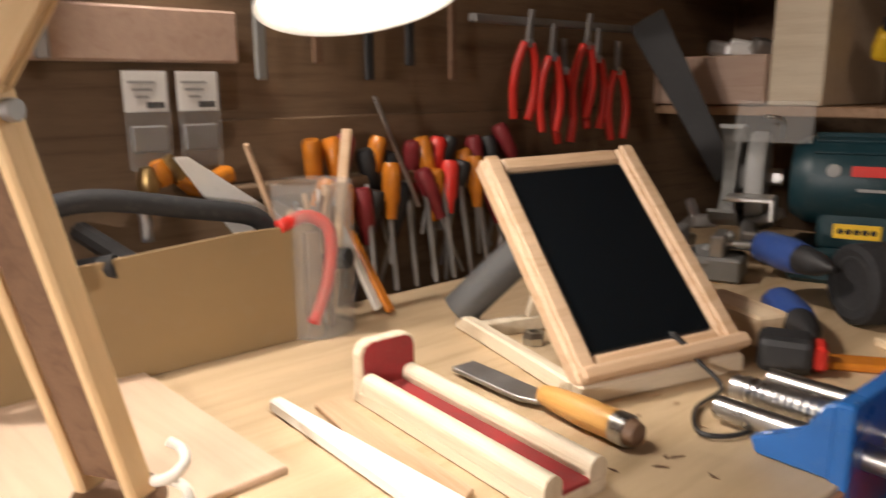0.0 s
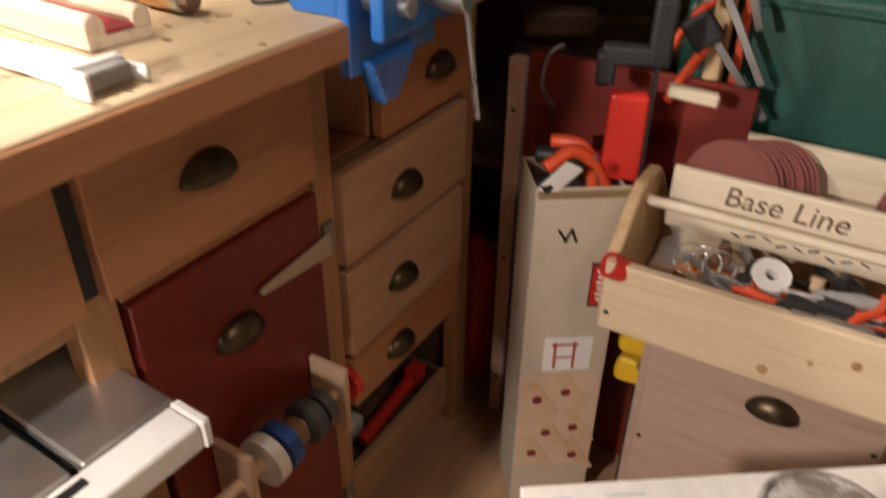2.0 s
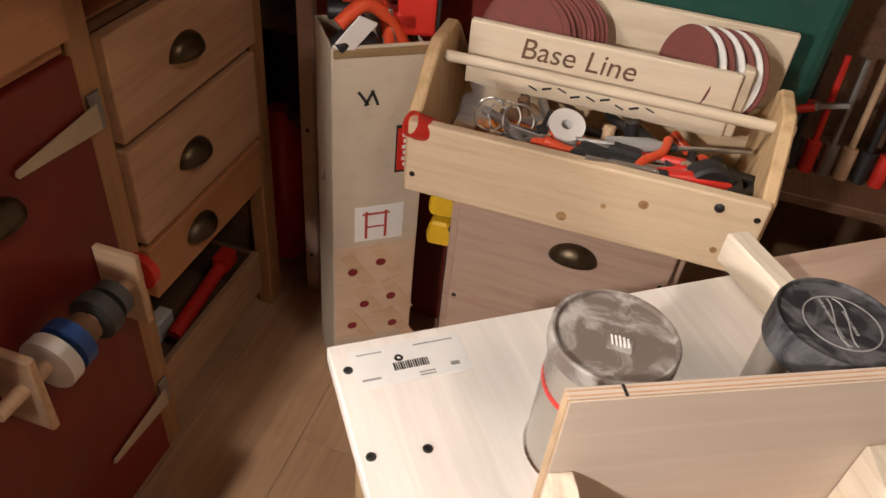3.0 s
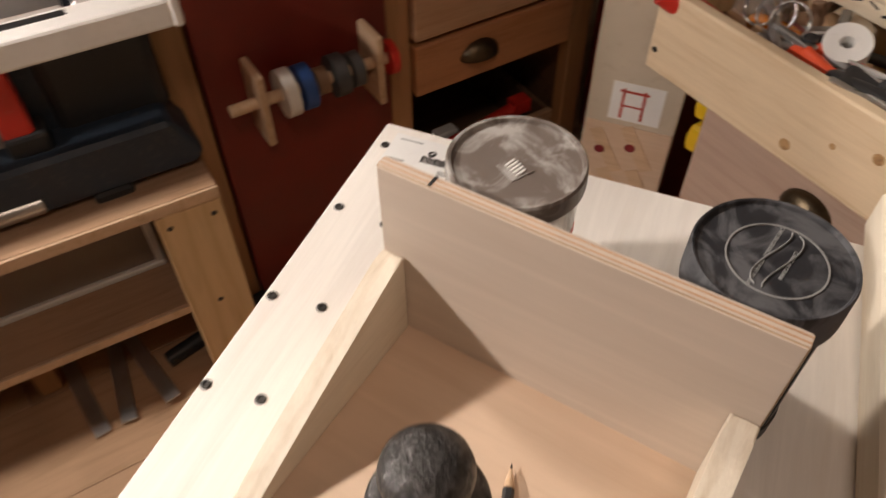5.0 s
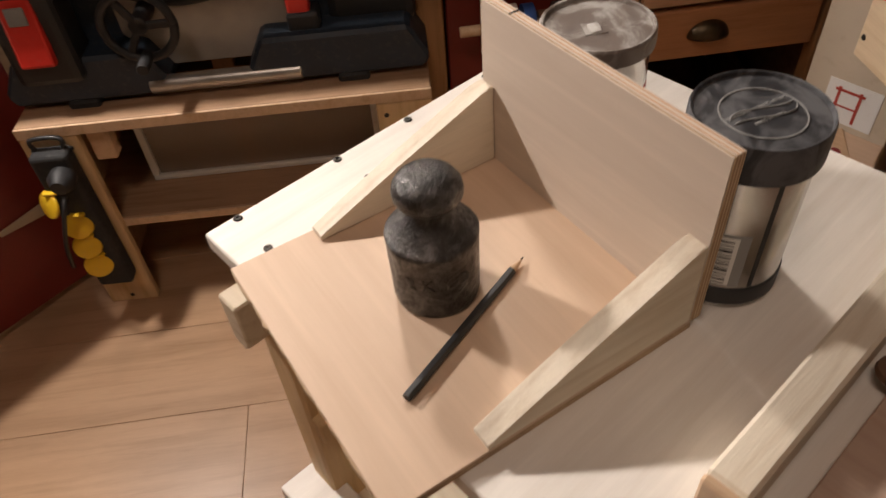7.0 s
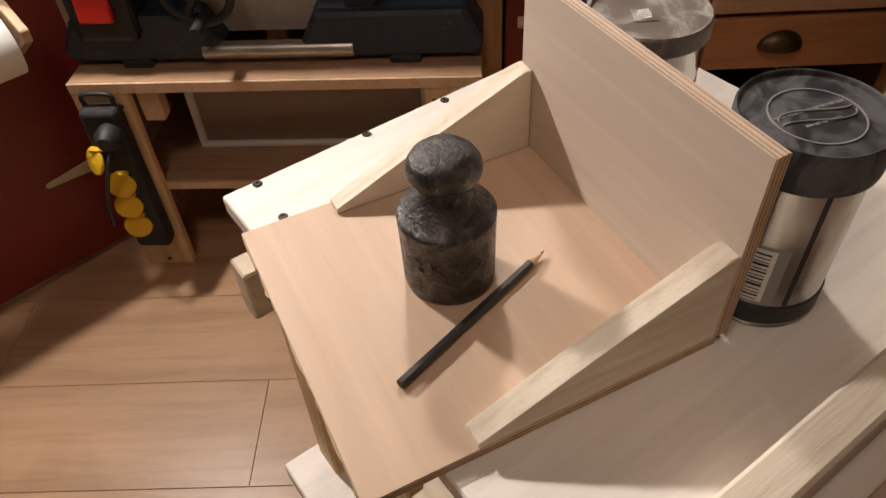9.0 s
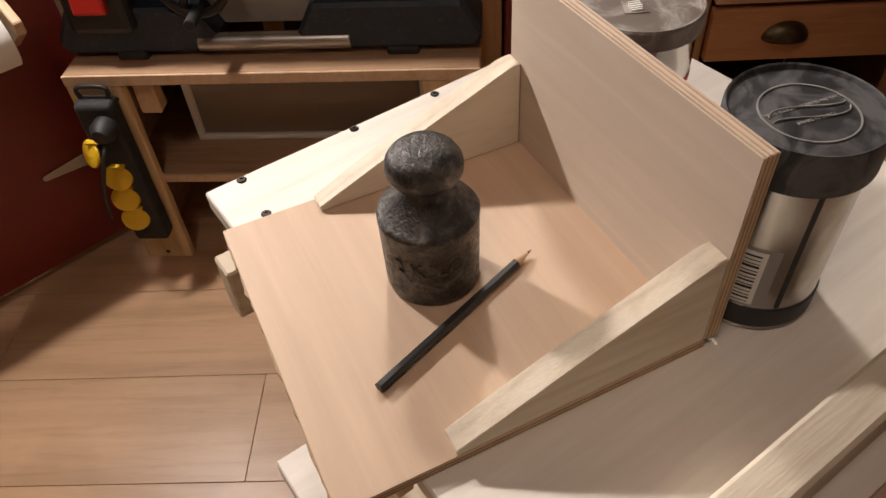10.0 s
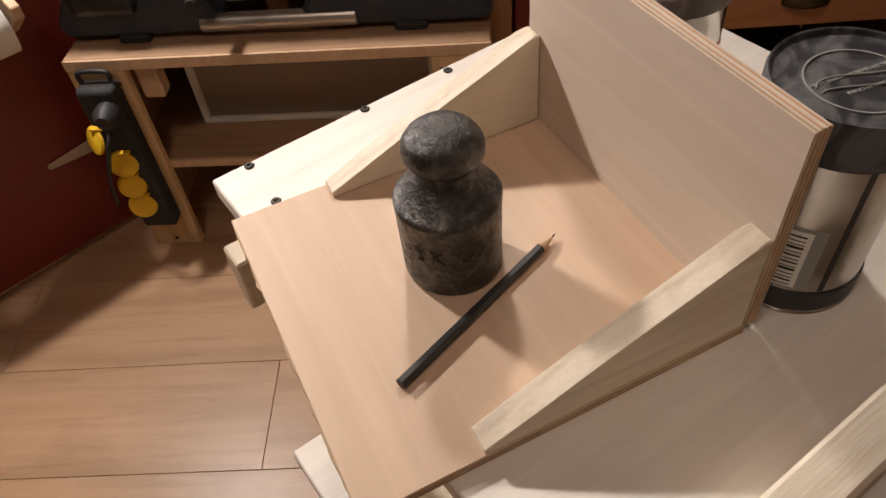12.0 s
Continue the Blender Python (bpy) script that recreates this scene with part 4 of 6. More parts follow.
# red board standing behind the carton
red_board = thing("red_board", "dark red board with a bare edge standing on the floor", "board", pose(0.058, 0.76, 0.0))
part("edge_strip", box(0.03, 0.028, 0.79, (0.0, 0, 0), 0.003), "pinkish_board", red_board, "bare pinkish wooden edge")
part("red_face", box(0.36, 0.016, 0.80, (0.196, 0.01, 0.002), 0.002), "red_paint", red_board)
screws(red_board, [(0.0, 0.1), (0.0, 0.4), (0.0, 0.7)], pose(0, -0.0145, 0, 90))
part("hook", tube([(0.07, -0.01, 0.72), (0.055, -0.03, 0.76), (0.06, -0.02, 0.81), (0.075, 0.0, 0.82)], 0.004, 8), "dull_steel", red_board)
solid("red_canister", lathe([(0, 0), (0.05, 0), (0.052, 0.01), (0.052, 0.3), (0.03, 0.34), (0.02, 0.36), (0, 0.36)], 28), "red_plastic", "red canister standing behind the bench end", "canister", pose(-0.06, 0.86, 0.0))
solid("red_canister", lathe([(0, 0), (0.05, 0), (0.052, 0.01), (0.052, 0.26), (0.03, 0.3), (0, 0.3)], 28), "dark_red", "dark red canister behind the red board", "canister", pose(0.1, 0.9, 0.36))
solid("step_stool", joined(box(0.3, 0.3, 0.02, (0, 0, 0.34), 0.003), box(0.02, 0.28, 0.34, (-0.13, 0, 0), 0.002), box(0.02, 0.28, 0.34, (0.13, 0, 0), 0.002)), "dark_wood", "dark wooden step stool behind the red board", "stool", pose(0.1, 1.0, 0))

# green case and things behind the toolbox
case = thing("green_case", "dark green plastic machine case standing behind the toolbox", "case", pose(0.58, 0.935, 0.0))
part("stand", box(0.6, 0.2, 0.5, (0, 0.02, 0.0), 0.003), "dark_wood", case, "dark stand under the case")
part("case_body", box(0.58, 0.17, 0.43, (0, 0, 0.501), 0.022, 3), "green_case", case)
part("case_lip", box(0.54, 0.02, 0.012, (0, -0.082, 0.9), 0.004), "green_case", case)

# ---------------------------------------------------------------- saw stand, saw, power strip
S = pose(0.092, -0.697, 0, 0, 0, -2.2)  # local y runs along the stand's front, -x goes under the bench
stand = thing("saw_stand", "small plywood stand with posts and a shelf under the table saw", "stand", S)
SL = 0.655
part("top_board", box(0.40, SL, 0.02, (-0.185, SL / 2, 0.391), 0.002), "shelf_wood", stand)
part("top_edge", box(0.004, SL, 0.019, (0.017, SL / 2, 0.3915), 0.001), "beech", stand, "pale plywood front edge")
part("shelf", box(0.38, SL - 0.03, 0.018, (-0.19, SL / 2, 0.178), 0.002), "shelf_wood", stand)
part("shelf_edge", box(0.004, SL - 0.17, 0.016, (0.002, SL / 2, 0.179), 0.001), "beech", stand)
for y in (0.045, SL - 0.045):
    part("post", box(0.018, 0.09, 0.390, (0.009, y, 0), 0.002), "pine_z", stand, "pale plywood post")
for y in (0.02, SL - 0.02):
    part("side_board", box(0.34, 0.018, 0.390, (-0.18, y, 0), 0.002), "shelf_wood", stand)
part("back_board", box(0.012, SL - 0.04, 0.390, (-0.37, SL / 2, 0), 0.001), "dark_wood", stand)
part("corner_block", box(0.03, 0.035, 0.07, (-0.02, 0.11, 0.321), 0.003), "beech", stand)
screws(stand, [(0.015, 0.368), (0.075, 0.368), (SL - 0.015, 0.368), (SL - 0.075, 0.368), (0.045, 0.016), (SL - 0.045, 0.2)], pose(0.0182, 0, 0, 90, 0, 90))

strip = thing("power_strip", "black power strip with yellow socket flaps screwed to the post", "power strip", S @ pose(0.019, 0.048, 0.095))
part("strip_body", box(0.034, 0.062, 0.298, (0.017, 0, -0.014), 0.008, 3), "black_rubber", strip)
part("hanger", joined(moved(tube([(0, -0.022, 0), (0, -0.022, 0.02), (0, 0.022, 0.02), (0, 0.022, 0)], 0.004, 6), pose(0.012, 0, 0.283))), "black", strip)
for k, (z, dy) in enumerate(((0.046, -0.010), (0.093, -0.011), (0.141, -0.007), (0.192, -0.030))):
    flap = part("flap", moved(lathe([(0, 0), (0.0215, 0), (0.0245, 0.003), (0.023, 0.0065), (0.012, 0.009), (0, 0.009)], 24), pose(0.035, dy, z, 0, 76 if k < 3 else 70, 12 if k < 3 else -38)), "yellow", strip, "yellow hinged socket flap")
    part("flap_tab", moved(box(0.012, 0.024, 0.006, (0, 0, 0), 0.002), pose(0.036, dy + 0.008, z + 0.021)), "yellow", strip)
part("plug", moved(lathe([(0, 0), (0.02, 0), (0.021, 0.02), (0.012, 0.035), (0, 0.036)], 20), pose(0.03, 0.012, 0.245, 0, 90)), "black", strip, "black plug in the top socket")
part("cable", tube([(0.06, 0.012, 0.225), (0.075, 0.005, 0.20), (0.06, -0.03, 0.12), (0.05, -0.045, 0.06)], 0.004, 8), "black", strip)

white_box = thing("storage_container", "white framed storage container with a clear dusty front", "container", S @ pose(-0.10, 0.345, 0.1965))
for b, lab in ((box(0.012, 0.43, 0.011, (0, 0, 0), 0.002), ""), (box(0.012, 0.43, 0.011, (0, 0, 0.155), 0.002), ""), (box(0.012, 0.013, 0.144, (0, -0.209, 0.011), 0.002), ""), (box(0.012, 0.013, 0.144, (0, 0.209, 0.011), 0.002), "")):
    part("frame_bar", b, "white_plastic", white_box)
part("window", box(0.003, 0.406, 0.144, (-0.004, 0, 0.011), 0), "dusty_window", white_box, "clear plastic front")
part("bin_body", joined(box(0.22, 0.006, 0.15, (-0.12, -0.205, 0.003)), box(0.22, 0.006, 0.15, (-0.12, 0.205, 0.003)), box(0.006, 0.41, 0.15, (-0.23, 0, 0.003)), box(0.22, 0.41, 0.004, (-0.12, 0, 0.001))), "brown_tape", white_box)
part("contents", box(0.18, 0.36, 0.05, (-0.12, 0, 0.006), 0.01, 2), "shelf_wood", white_box)

saw = thing("table_saw", "dark blue table saw with a handwheel and red switch", "table saw", S @ pose(-0.048, 0.335, 0.4115))
SH = 0.245
part("foot_bar", moved(rod(0.014, 0.24, 18), pose(0.012, -0.01 - 0.11, 0.022, -90)), "alu", saw, "bright metal tube between the feet")
for y, w in ((-0.215, 0.24), (0.18, 0.27)):
    part("base_skid", moved(prism([(-w / 2, 0), (w / 2, 0), (w / 2 + 0.01, 0.02), (w / 2 - 0.02, 0.075), (-w / 2 + 0.02, 0.075), (-w / 2 - 0.01, 0.02)], 0.34, 0.006), Matrix(((0, 0, 1, -0.32), (1, 0, 0, y), (0, 1, 0, 0.008), (0, 0, 0, 1)))), "saw_blue", saw)
for y in (-0.23, 0.2):
    part("rubber_foot", box(0.04, 0.05, 0.016, (0.005, y, -0.003), 0.004), "black_rubber", saw)
part("housing", box(0.30, 0.60, SH - 0.06, (-0.19, 0.0, 0.05), 0.012, 2), "saw_blue", saw)
part("front_plate", moved(prism([(-0.10, 0.03), (0.06, 0.03), (0.115, 0.09), (0.115, 0.235), (-0.15, 0.235), (-0.15, 0.09)], 0.004, 0.001), Matrix(((0, 0, 1, -0.036), (1, 0, 0, 0.0), (0, 1, 0, 0.0), (0, 0, 0, 1)))), "plate_grey", saw, "grey sheet metal front plate with a curved slot")
slot_pts = [(-0.03, -0.04 + 0.155 * math.sin(math.radians(a)), 0.235 - 0.13 * math.cos(math.radians(a)) + 0.03) for a in range(-35, 56, 10)]
part("tilt_slot", tube(slot_pts, 0.007, 8), "black", saw, "curved dark tilt slot")
wheel = part("handwheel", moved(tube([(0.0, 0.052 * math.cos(a / 6 * math.pi), 0.052 * math.sin(a / 6 * math.pi)) for a in range(0, 13)], 0.007, 10), pose(0.028, -0.1, 0.13)), "black", saw, "black handwheel with spokes")
for a in (30, 150, 270):
    part("spoke", moved(box(0.008, 0.012, 0.05, (0, 0, 0), 0.002), pose(0.026, -0.1, 0.13, a)), "black", wheel)
part("hub", moved(rod(0.014, 0.06, 16), pose(-0.03, -0.1, 0.13, 0, 90)), "black", wheel)
part("crank", moved(rod(0.009, 0.045, 12), pose(0.03, -0.1, 0.085, 0, 90)), "black", wheel)
for y in (-0.15, -0.06):
    part("red_knob", box(0.016, 0.02, 0.018, (-0.022, y, 0.185), 0.004), "red_plastic", saw)
sw = part("switch_box", box(0.075, 0.1, 0.2, (0.0, -0.255, 0.05), 0.012, 2), "black", saw)
part("switch_flap", moved(box(0.016, 0.052, 0.105, (0, 0, 0), 0.005, 2), pose(0.045, -0.255, 0.09, 0, -8)), "red_plastic", sw, "red emergency stop flap")
part("switch_window", moved(box(0.004, 0.028, 0.026, (0, 0, 0), 0.002), pose(0.046, -0.255, 0.157, 0, -8)), "grey_cast", sw)
part("lever", box(0.03, 0.035, 0.15, (-0.02, 0.13, 0.075), 0.005, 2), "red_plastic", saw, "red locking lever")
part("lever_base", box(0.04, 0.05, 0.07, (-0.02, 0.135, 0.04), 0.006, 2), "black", saw)
part("end_box", box(0.12, 0.14, 0.15, (-0.09, 0.24, 0.06), 0.016, 2), "black", saw)
TZ = SH - 0.008
top = part("saw_top", box(0.40, 0.50, 0.02, (-0.19, -0.02, TZ), 0.003), "alu", saw, "grey metal saw table")
part("extension_top", box(0.40, 0.10, 0.02, (-0.19, 0.29, TZ), 0.003), "alu", saw)
rail = part("front_rail", box(0.042, 0.80, 0.034, (0.036, -0.07, TZ - 0.012), 0.004, 2), "white_enamel", saw, "pale front rail with a scale")
part("scale_groove", box(0.010, 0.42, 0.002, (0.03, 0.02, TZ + 0.0215), 0), "black", rail)
part("rail_end", box(0.046, 0.012, 0.036, (0.036, 0.335, TZ - 0.013), 0.003), "white_plastic", rail)
part("top_slot", box(0.36, 0.012, 0.002, (-0.19, 0.12, TZ + 0.0195), 0), "black", top)
part("top_slot", box(0.30, 0.016, 0.002, (-0.19, -0.06, TZ + 0.0195), 0), "dark_wood", top)

for k, (y, tilt) in enumerate(((0.36, 8), (0.42, -5), (0.47, 12))):
    solid("metal_strip", box(0.36, 0.025, 0.004, (-0.1, 0, 0), 0.001), "alu", "grey metal strip lying on the floor under the stand", "metal strip", S @ pose(-0.06, y, 0.003 + 0.005 * k, 0, 0, tilt), "metal strips under the stand")
solid("black_pipe", moved(lathe([(0.011, 0), (0.014, 0), (0.014, 0.26), (0.011, 0.26), (0.011, 0)], 24), pose(0, 0, 0.0145, -90)), "black", "black pipe lying on the floor under the stand", "pipe", S @ pose(-0.06, 0.5, 0, 0, 0, 14))

# red door of the left compartment, swung open
D = pose(0.0, -0.72, 0.02, 0, 0, -136)
open_door = thing("open_cabinet_door", "dark red cabinet door standing open beside the saw stand", "door", D)
part("panel", box(0.02, 0.42, 0.70, (0, 0.21, 0), 0.002), "red_paint", open_door)
open_door.matrix_world = pose(0.0, -0.72, 0.02, 0, 0, -136)
strap_hinge(open_door, pose(-0.012, 0.012, 0.185, 0, -90, 0) @ pose(0, 0, 0, 0, 0, 90))
part("bracket", moved(prism([(0, 0), (0.09, 0.055), (0.09, 0.075), (0, 0.11)], 0.014, 0.002), Matrix(((-1, 0, 0, -0.011), (0, 0, 1, 0.075), (0, 1, 0, 0.42), (0, 0, 0, 1)))), "beech", open_door, "pale wooden bracket")
roll = thing("paper_roll", "white paper roll on a bracket of the red door", "paper roll", open_door.matrix_world @ pose(-0.06, 0.10, 0.47, -90))
part("roll_body", lathe([(0.016, 0), (0.05, 0), (0.05, 0.2), (0.016, 0.2), (0.016, 0)], 32), "paper", roll)
part("core", lathe([(0.0145, -0.004), (0.0158, -0.004), (0.0158, 0.204), (0.0145, 0.204), (0.0145, -0.004)], 24), "cardboard", roll)


# ---------------------------------------------------------------- on the bench
BT = BENCH_Z + 0.0005


work_lamp = thing("work_lamp", "wooden work lamp with a bright white shade on the bench", "lamp", pose(-0.162, -0.192, BT))
b0 = Vector((-0.162, -0.192, BT))
part("base", lathe([(0, 0), (0.03, 0), (0.032, 0.006), (0.027, 0.014), (0, 0.016)], 32), "dark_wood", work_lamp)
joints = [Vector((0, 0, 0.014)), Vector((-0.126, -0.250, 1.25)) - b0, Vector((-0.100, -0.165, 1.40)) - b0, LAMP + Vector((0, 0, 0.075)) - b0]
for p, q, n in zip(joints, joints[1:], ("lower_arm", "upper_arm", "head_arm")):
    m, ln = along(p, q), (q - p).length
    for s in (-1, 1):
        part(n, box(0.009, 0.02, ln + 0.02, (s * 0.02, 0, -0.01), 0.002), "pine_z", work_lamp, "pale pine arm slat", m)
    part("spacer", box(0.031, 0.014, ln * 0.82, (0, 0, ln * 0.06), 0.002), "dark_wood", work_lamp, "dark brown spacer", m)
    part("pivot", moved(rod(0.006, 0.062, 14), pose(-0.031, 0, ln, 0, 90)), "dull_steel", work_lamp, "", m)
m = Matrix.Translation(LAMP - b0) @ (AIM - LAMP).to_track_quat("Z", "Y").to_matrix().to_4x4()
part("shade", lathe([(0.018, -0.075), (0.026, -0.07), (0.04, -0.045), (0.07, -0.004), (0.0725, 0.0), (0.069, -0.002), (0.038, -0.042), (0.0, -0.05)], 40), "white_enamel", work_lamp, "white metal shade", m)
part("bulb", lathe([(0, 0.0), (0.066, -0.006), (0.066, -0.004), (0, 0.002)], 32), "glow", work_lamp, "bright round diffuser", m)
for spot, word, up in ((PENDANT, "end", 1.06), (SPOT, "back", 0.49)):
    pendant = thing("pendant_lamp", "round white pendant lamp hanging over the bench " + word, "lamp", pose(*spot), "pendant lamps")
    part("cord", rod(0.003, up, 8), "black", pendant, "", pose(0, 0, 0.02))
    part("shade", lathe([(0.02, 0.06), (0.05, 0.05), (0.09, 0.01), (0.095, 0.0), (0.09, 0.004), (0.0, 0.03)], 40), "white_enamel", pendant)
    part("bulb", lathe([(0, 0.006), (0.08, 0.002), (0.08, 0.006), (0, 0.01)], 32), "glow", pendant, "bright round diffuser")
solid("rope_knot", tube([(0.014 * math.cos(a * 0.9), 0.012 * math.sin(a * 0.9), 0.006 + 0.005 * a) for a in range(0, 11)], 0.0045, 8), "rope", "white knotted rope on the bench beside the lamp", "rope", pose(-0.125, -0.168, BT + 0.005) @ Matrix.Scale(0.8, 4))

# red lined pine cradle
cradle = thing("pine_cradle", "pine cradle with two rounded rails and red felt lining", "cradle", pose(-0.083, 0.047, BT, 0, 0, -3.5) @ Matrix.Scale(0.88, 4))
part("base_board", box(0.268, 0.068, 0.012, (0, 0, 0), 0.001), "pine_pale", cradle)
half = [(0.0095 * math.cos(math.radians(a)), 0.010 + 0.0095 * math.sin(math.radians(a))) for a in range(0, 181, 18)] + [(-0.0095, 0.0), (0.0095, 0.0)]
for y in (-0.0245, 0.0245):
    part("rounded_rail", moved(prism(half, 0.254, 0), Matrix(((0, 0, 1, -0.120), (1, 0, 0, y), (0, 1, 0, 0.0122), (0, 0, 0, 1)))), "pine_pale", cradle, "pale rounded rail")
part("felt_strip", box(0.254, 0.03, 0.004, (0.007, 0, 0.0122), 0), "red_lining", cradle, "dark red felt strip")
rounded = [(-0.034, 0), (0.034, 0), (0.034, 0.052), (0.03, 0.06), (0.022, 0.064), (-0.022, 0.064), (-0.03, 0.06), (-0.034, 0.052)]
part("end_block", moved(prism(rounded, 0.014, 0.0015), Matrix(((0, 0, 1, -0.137), (1, 0, 0, 0), (0, 1, 0, 0.0), (0, 0, 0, 1)))), "pine_pale", cradle)
part("end_felt", moved(prism([(x * 0.88, 0.014 + (z - 0.014) * 0.96 if z > 0.014 else 0.014) for x, z in rounded], 0.0012, 0), Matrix(((0, 0, 1, -0.1228), (1, 0, 0, 0), (0, 1, 0, 0.0), (0, 0, 0, 1)))), "red_lining", cradle, "dark red felt on the end block")

# white sliding bevel
sq = thing("white_ruler", "long white tapered ruler with a metal slide end", "ruler", pose(-0.232, -0.038, BT, 0, 0, 0.8) @ Matrix.Diagonal((0.86, 0.95, 1, 1)))
part("blade", moved(prism([(0, -0.006), (0.37, -0.018), (0.375, 0.018), (0, 0.006)], 0.012, 0.002), pose(0, 0, 0.0)), "white_enamel", sq)
part("head", joined(box(0.012, 0.05, 0.018, (0.383, 0, 0), 0.002), box(0.03, 0.006, 0.02, (0.4, -0.026, 0), 0.002), box(0.026, 0.005, 0.012, (0.4, 0.026, 0), 0.002)), "white_plastic", sq)
part("slide", box(0.016, 0.04, 0.014, (0.396, 0, 0.001), 0.002), "dull_steel", sq, "grey metal slide")

board = thing("scorched_board", "thick brown board with dark burnt patches lying on the bench", "board", pose(0.052, -0.132, BT, 0, 0, -66))
part("plank_body", box(0.2, 0.17, 0.02, (0.1, -0.085, 0), 0.002), "burnt_board", board)
board.matrix_world = pose(0.052, -0.132, BT, 0, 0, -66)
sd = thing("screwdriver", "screwdriver with an orange and black handle on the scorched board", "screwdriver", along((0.053, -0.118, BT + 0.014), (-0.06, -0.176, BT + 0.024)))
part("handle", lathe([(0, 0), (0.011, 0.001), (0.014, 0.008), (0.0125, 0.022), (0, 0.022)], 18), "black", sd, "black rubber end")
part("grip", moved(lathe([(0.0125, 0), (0.0135, 0.02), (0.011, 0.038), (0.007, 0.048), (0.0068, 0.055), (0, 0.056)], 18), pose(0, 0, 0.021)), "orange_red", sd, "orange grip")
part("shaft", moved(rod(0.0028, 0.05, 10), pose(0, 0, 0.076)), "brass", sd)

ch = thing("chisel", "wide wood chisel with an amber wooden handle on the bench", "chisel", pose(-0.19, 0.142, BT, 0, 0, -2.5))
part("blade", moved(prism([(0, -0.014), (0.09, -0.014), (0.108, -0.006), (0.108, 0.006), (0.09, 0.014), (0, 0.014)], 0.005, 0.001), pose(0, 0, 0.004)), "dull_steel", ch)
part("handle", moved(lathe([(0, 0), (0.008, 0), (0.0105, 0.012), (0.013, 0.05), (0.0125, 0.08), (0, 0.08)], 20), pose(0.108, 0, 0.0132, 0, 90)), "handle_wood", ch)
part("ferrule", moved(lathe([(0, 0), (0.0132, 0), (0.0132, 0.012), (0.012, 0.013), (0, 0.013)], 20), pose(0.188, 0, 0.0132, 0, 90)), "steel", ch, "steel striking ring")
part("butt", moved(lathe([(0, 0), (0.0115, 0), (0.009, 0.008), (0, 0.009)], 18), pose(0.201, 0, 0.0132, 0, 90)), "dark_wood", ch)
solid("wood_shim", prism([(0, -0.012), (0.19, -0.02), (0.2, 0.0), (0.19, 0.018), (0, 0.012)], 0.005, 0.001), "beech", "thin tan wooden shim on the bench", "shim", pose(-0.21, 0.0, BT, 0, 0, -6))
solid("thin_board", box(0.26, 0.34, 0.006, (0, 0, 0), 0.001), "okoume", "thin brown board lying on the bench", "board", pose(-0.25, -0.26, BT, 0, 0, 3))

# tablet in a wooden stand
fb = Vector((-0.062, 0.164, 1.007))
fr = Vector((-0.010, 0.352, 1.012))
ft = Vector((-0.240, 0.194, 1.188))
ex = (fr - fb).normalized()
ey = (ft - fb)
ey = (ey - ex * ey.dot(ex)).normalized()
ez = ex.cross(ey)
FR = Matrix.Translation(fb) @ Matrix((ex, ey, ez)).transposed().to_4x4()
tablet_stand = thing("tablet_stand", "beech wood frame on a small stand holding a dark tablet", "tablet stand", FR)
FW, FH = (fr - fb).length, 0.255
BW = 0.025
for nm, b in (("frame_bar", box(BW, FH, 0.018, (BW / 2, FH / 2, -0.018), 0.003)), ("frame_bar", box(BW, FH, 0.018, (FW - BW / 2, FH / 2, -0.018), 0.003)), ("frame_bar", box(FW - 2 * BW, BW, 0.018, (FW / 2, BW / 2, -0.018), 0.003)), ("frame_bar", box(FW - 2 * BW, 0.018, 0.018, (FW / 2, FH - 0.009, -0.0185), 0.003))):
    part(nm, b, "beech", tablet_stand)
for x in (0.012, FW - 0.012):
    part("edge_bead", box(0.016, FH, 0.006, (x, FH / 2, -0.001), 0.002), "beech", tablet_stand)
part("lower_lip", box(FW, 0.014, 0.012, (FW / 2, 0.006, -0.001), 0.003), "beech", tablet_stand)
base = part("stand_base", box(FW * 0.98, 0.018, 0.018, (0, 0, 0), 0.002), "pine_pale", tablet_stand)
base.matrix_local = FR.inverted() @ pose(*((fb + fr) / 2 - Vector((0.008, 0, 0)))[:2], BT, 0, 0, math.degrees(math.atan2(ex.y, ex.x)))
for k in (0.05, 0.93):
    p0 = fb.lerp(fr, k)
    arm = part("stand_rail", box(0.23, 0.014, 0.018, (-0.115, 0, 0), 0.002), "pine_pale", tablet_stand)
    arm.matrix_local = FR.inverted() @ pose(p0.x - 0.015, p0.y, BT, 0, 0, math.degrees(math.atan2(ex.y, ex.x)) - 90)
p1 = fb + ey * 0.19 + (fr - fb) * 0.5 - ez * 0.018
p2 = Vector((fb.x - 0.17, (fb.y + fr.y) / 2 + 0.05, BT + 0.016))
strut = part("strut", box(0.05, 0.008, (p1 - p2).length, (0, 0, 0), 0.001), "pine_pale", tablet_stand)
strut.matrix_local = FR.inverted() @ along(p2, p1)
cross = part("cross_rail", box(0.018, FW * 0.9, 0.016, (0, 0, 0), 0.001), "pine_pale", tablet_stand)
cross.matrix_local = FR.inverted() @ pose(p2.x, p2.y, BT, 0, 0, math.degrees(math.atan2(ex.y, ex.x)) - 90)
tablet = thing("tablet", "dark tablet with a black screen resting in the wooden stand", "tablet", FR)
part("tablet_case", box(FW - 0.052, FH - 0.046, 0.008, (FW / 2, FH / 2 + 0.003, -0.012), 0.003, 2), "black", tablet)
part("screen", box(FW - 0.054, FH - 0.048, 0.0012, (FW / 2, FH / 2 + 0.003, -0.0042), 0.0004), "screen", tablet, "black glossy screen")
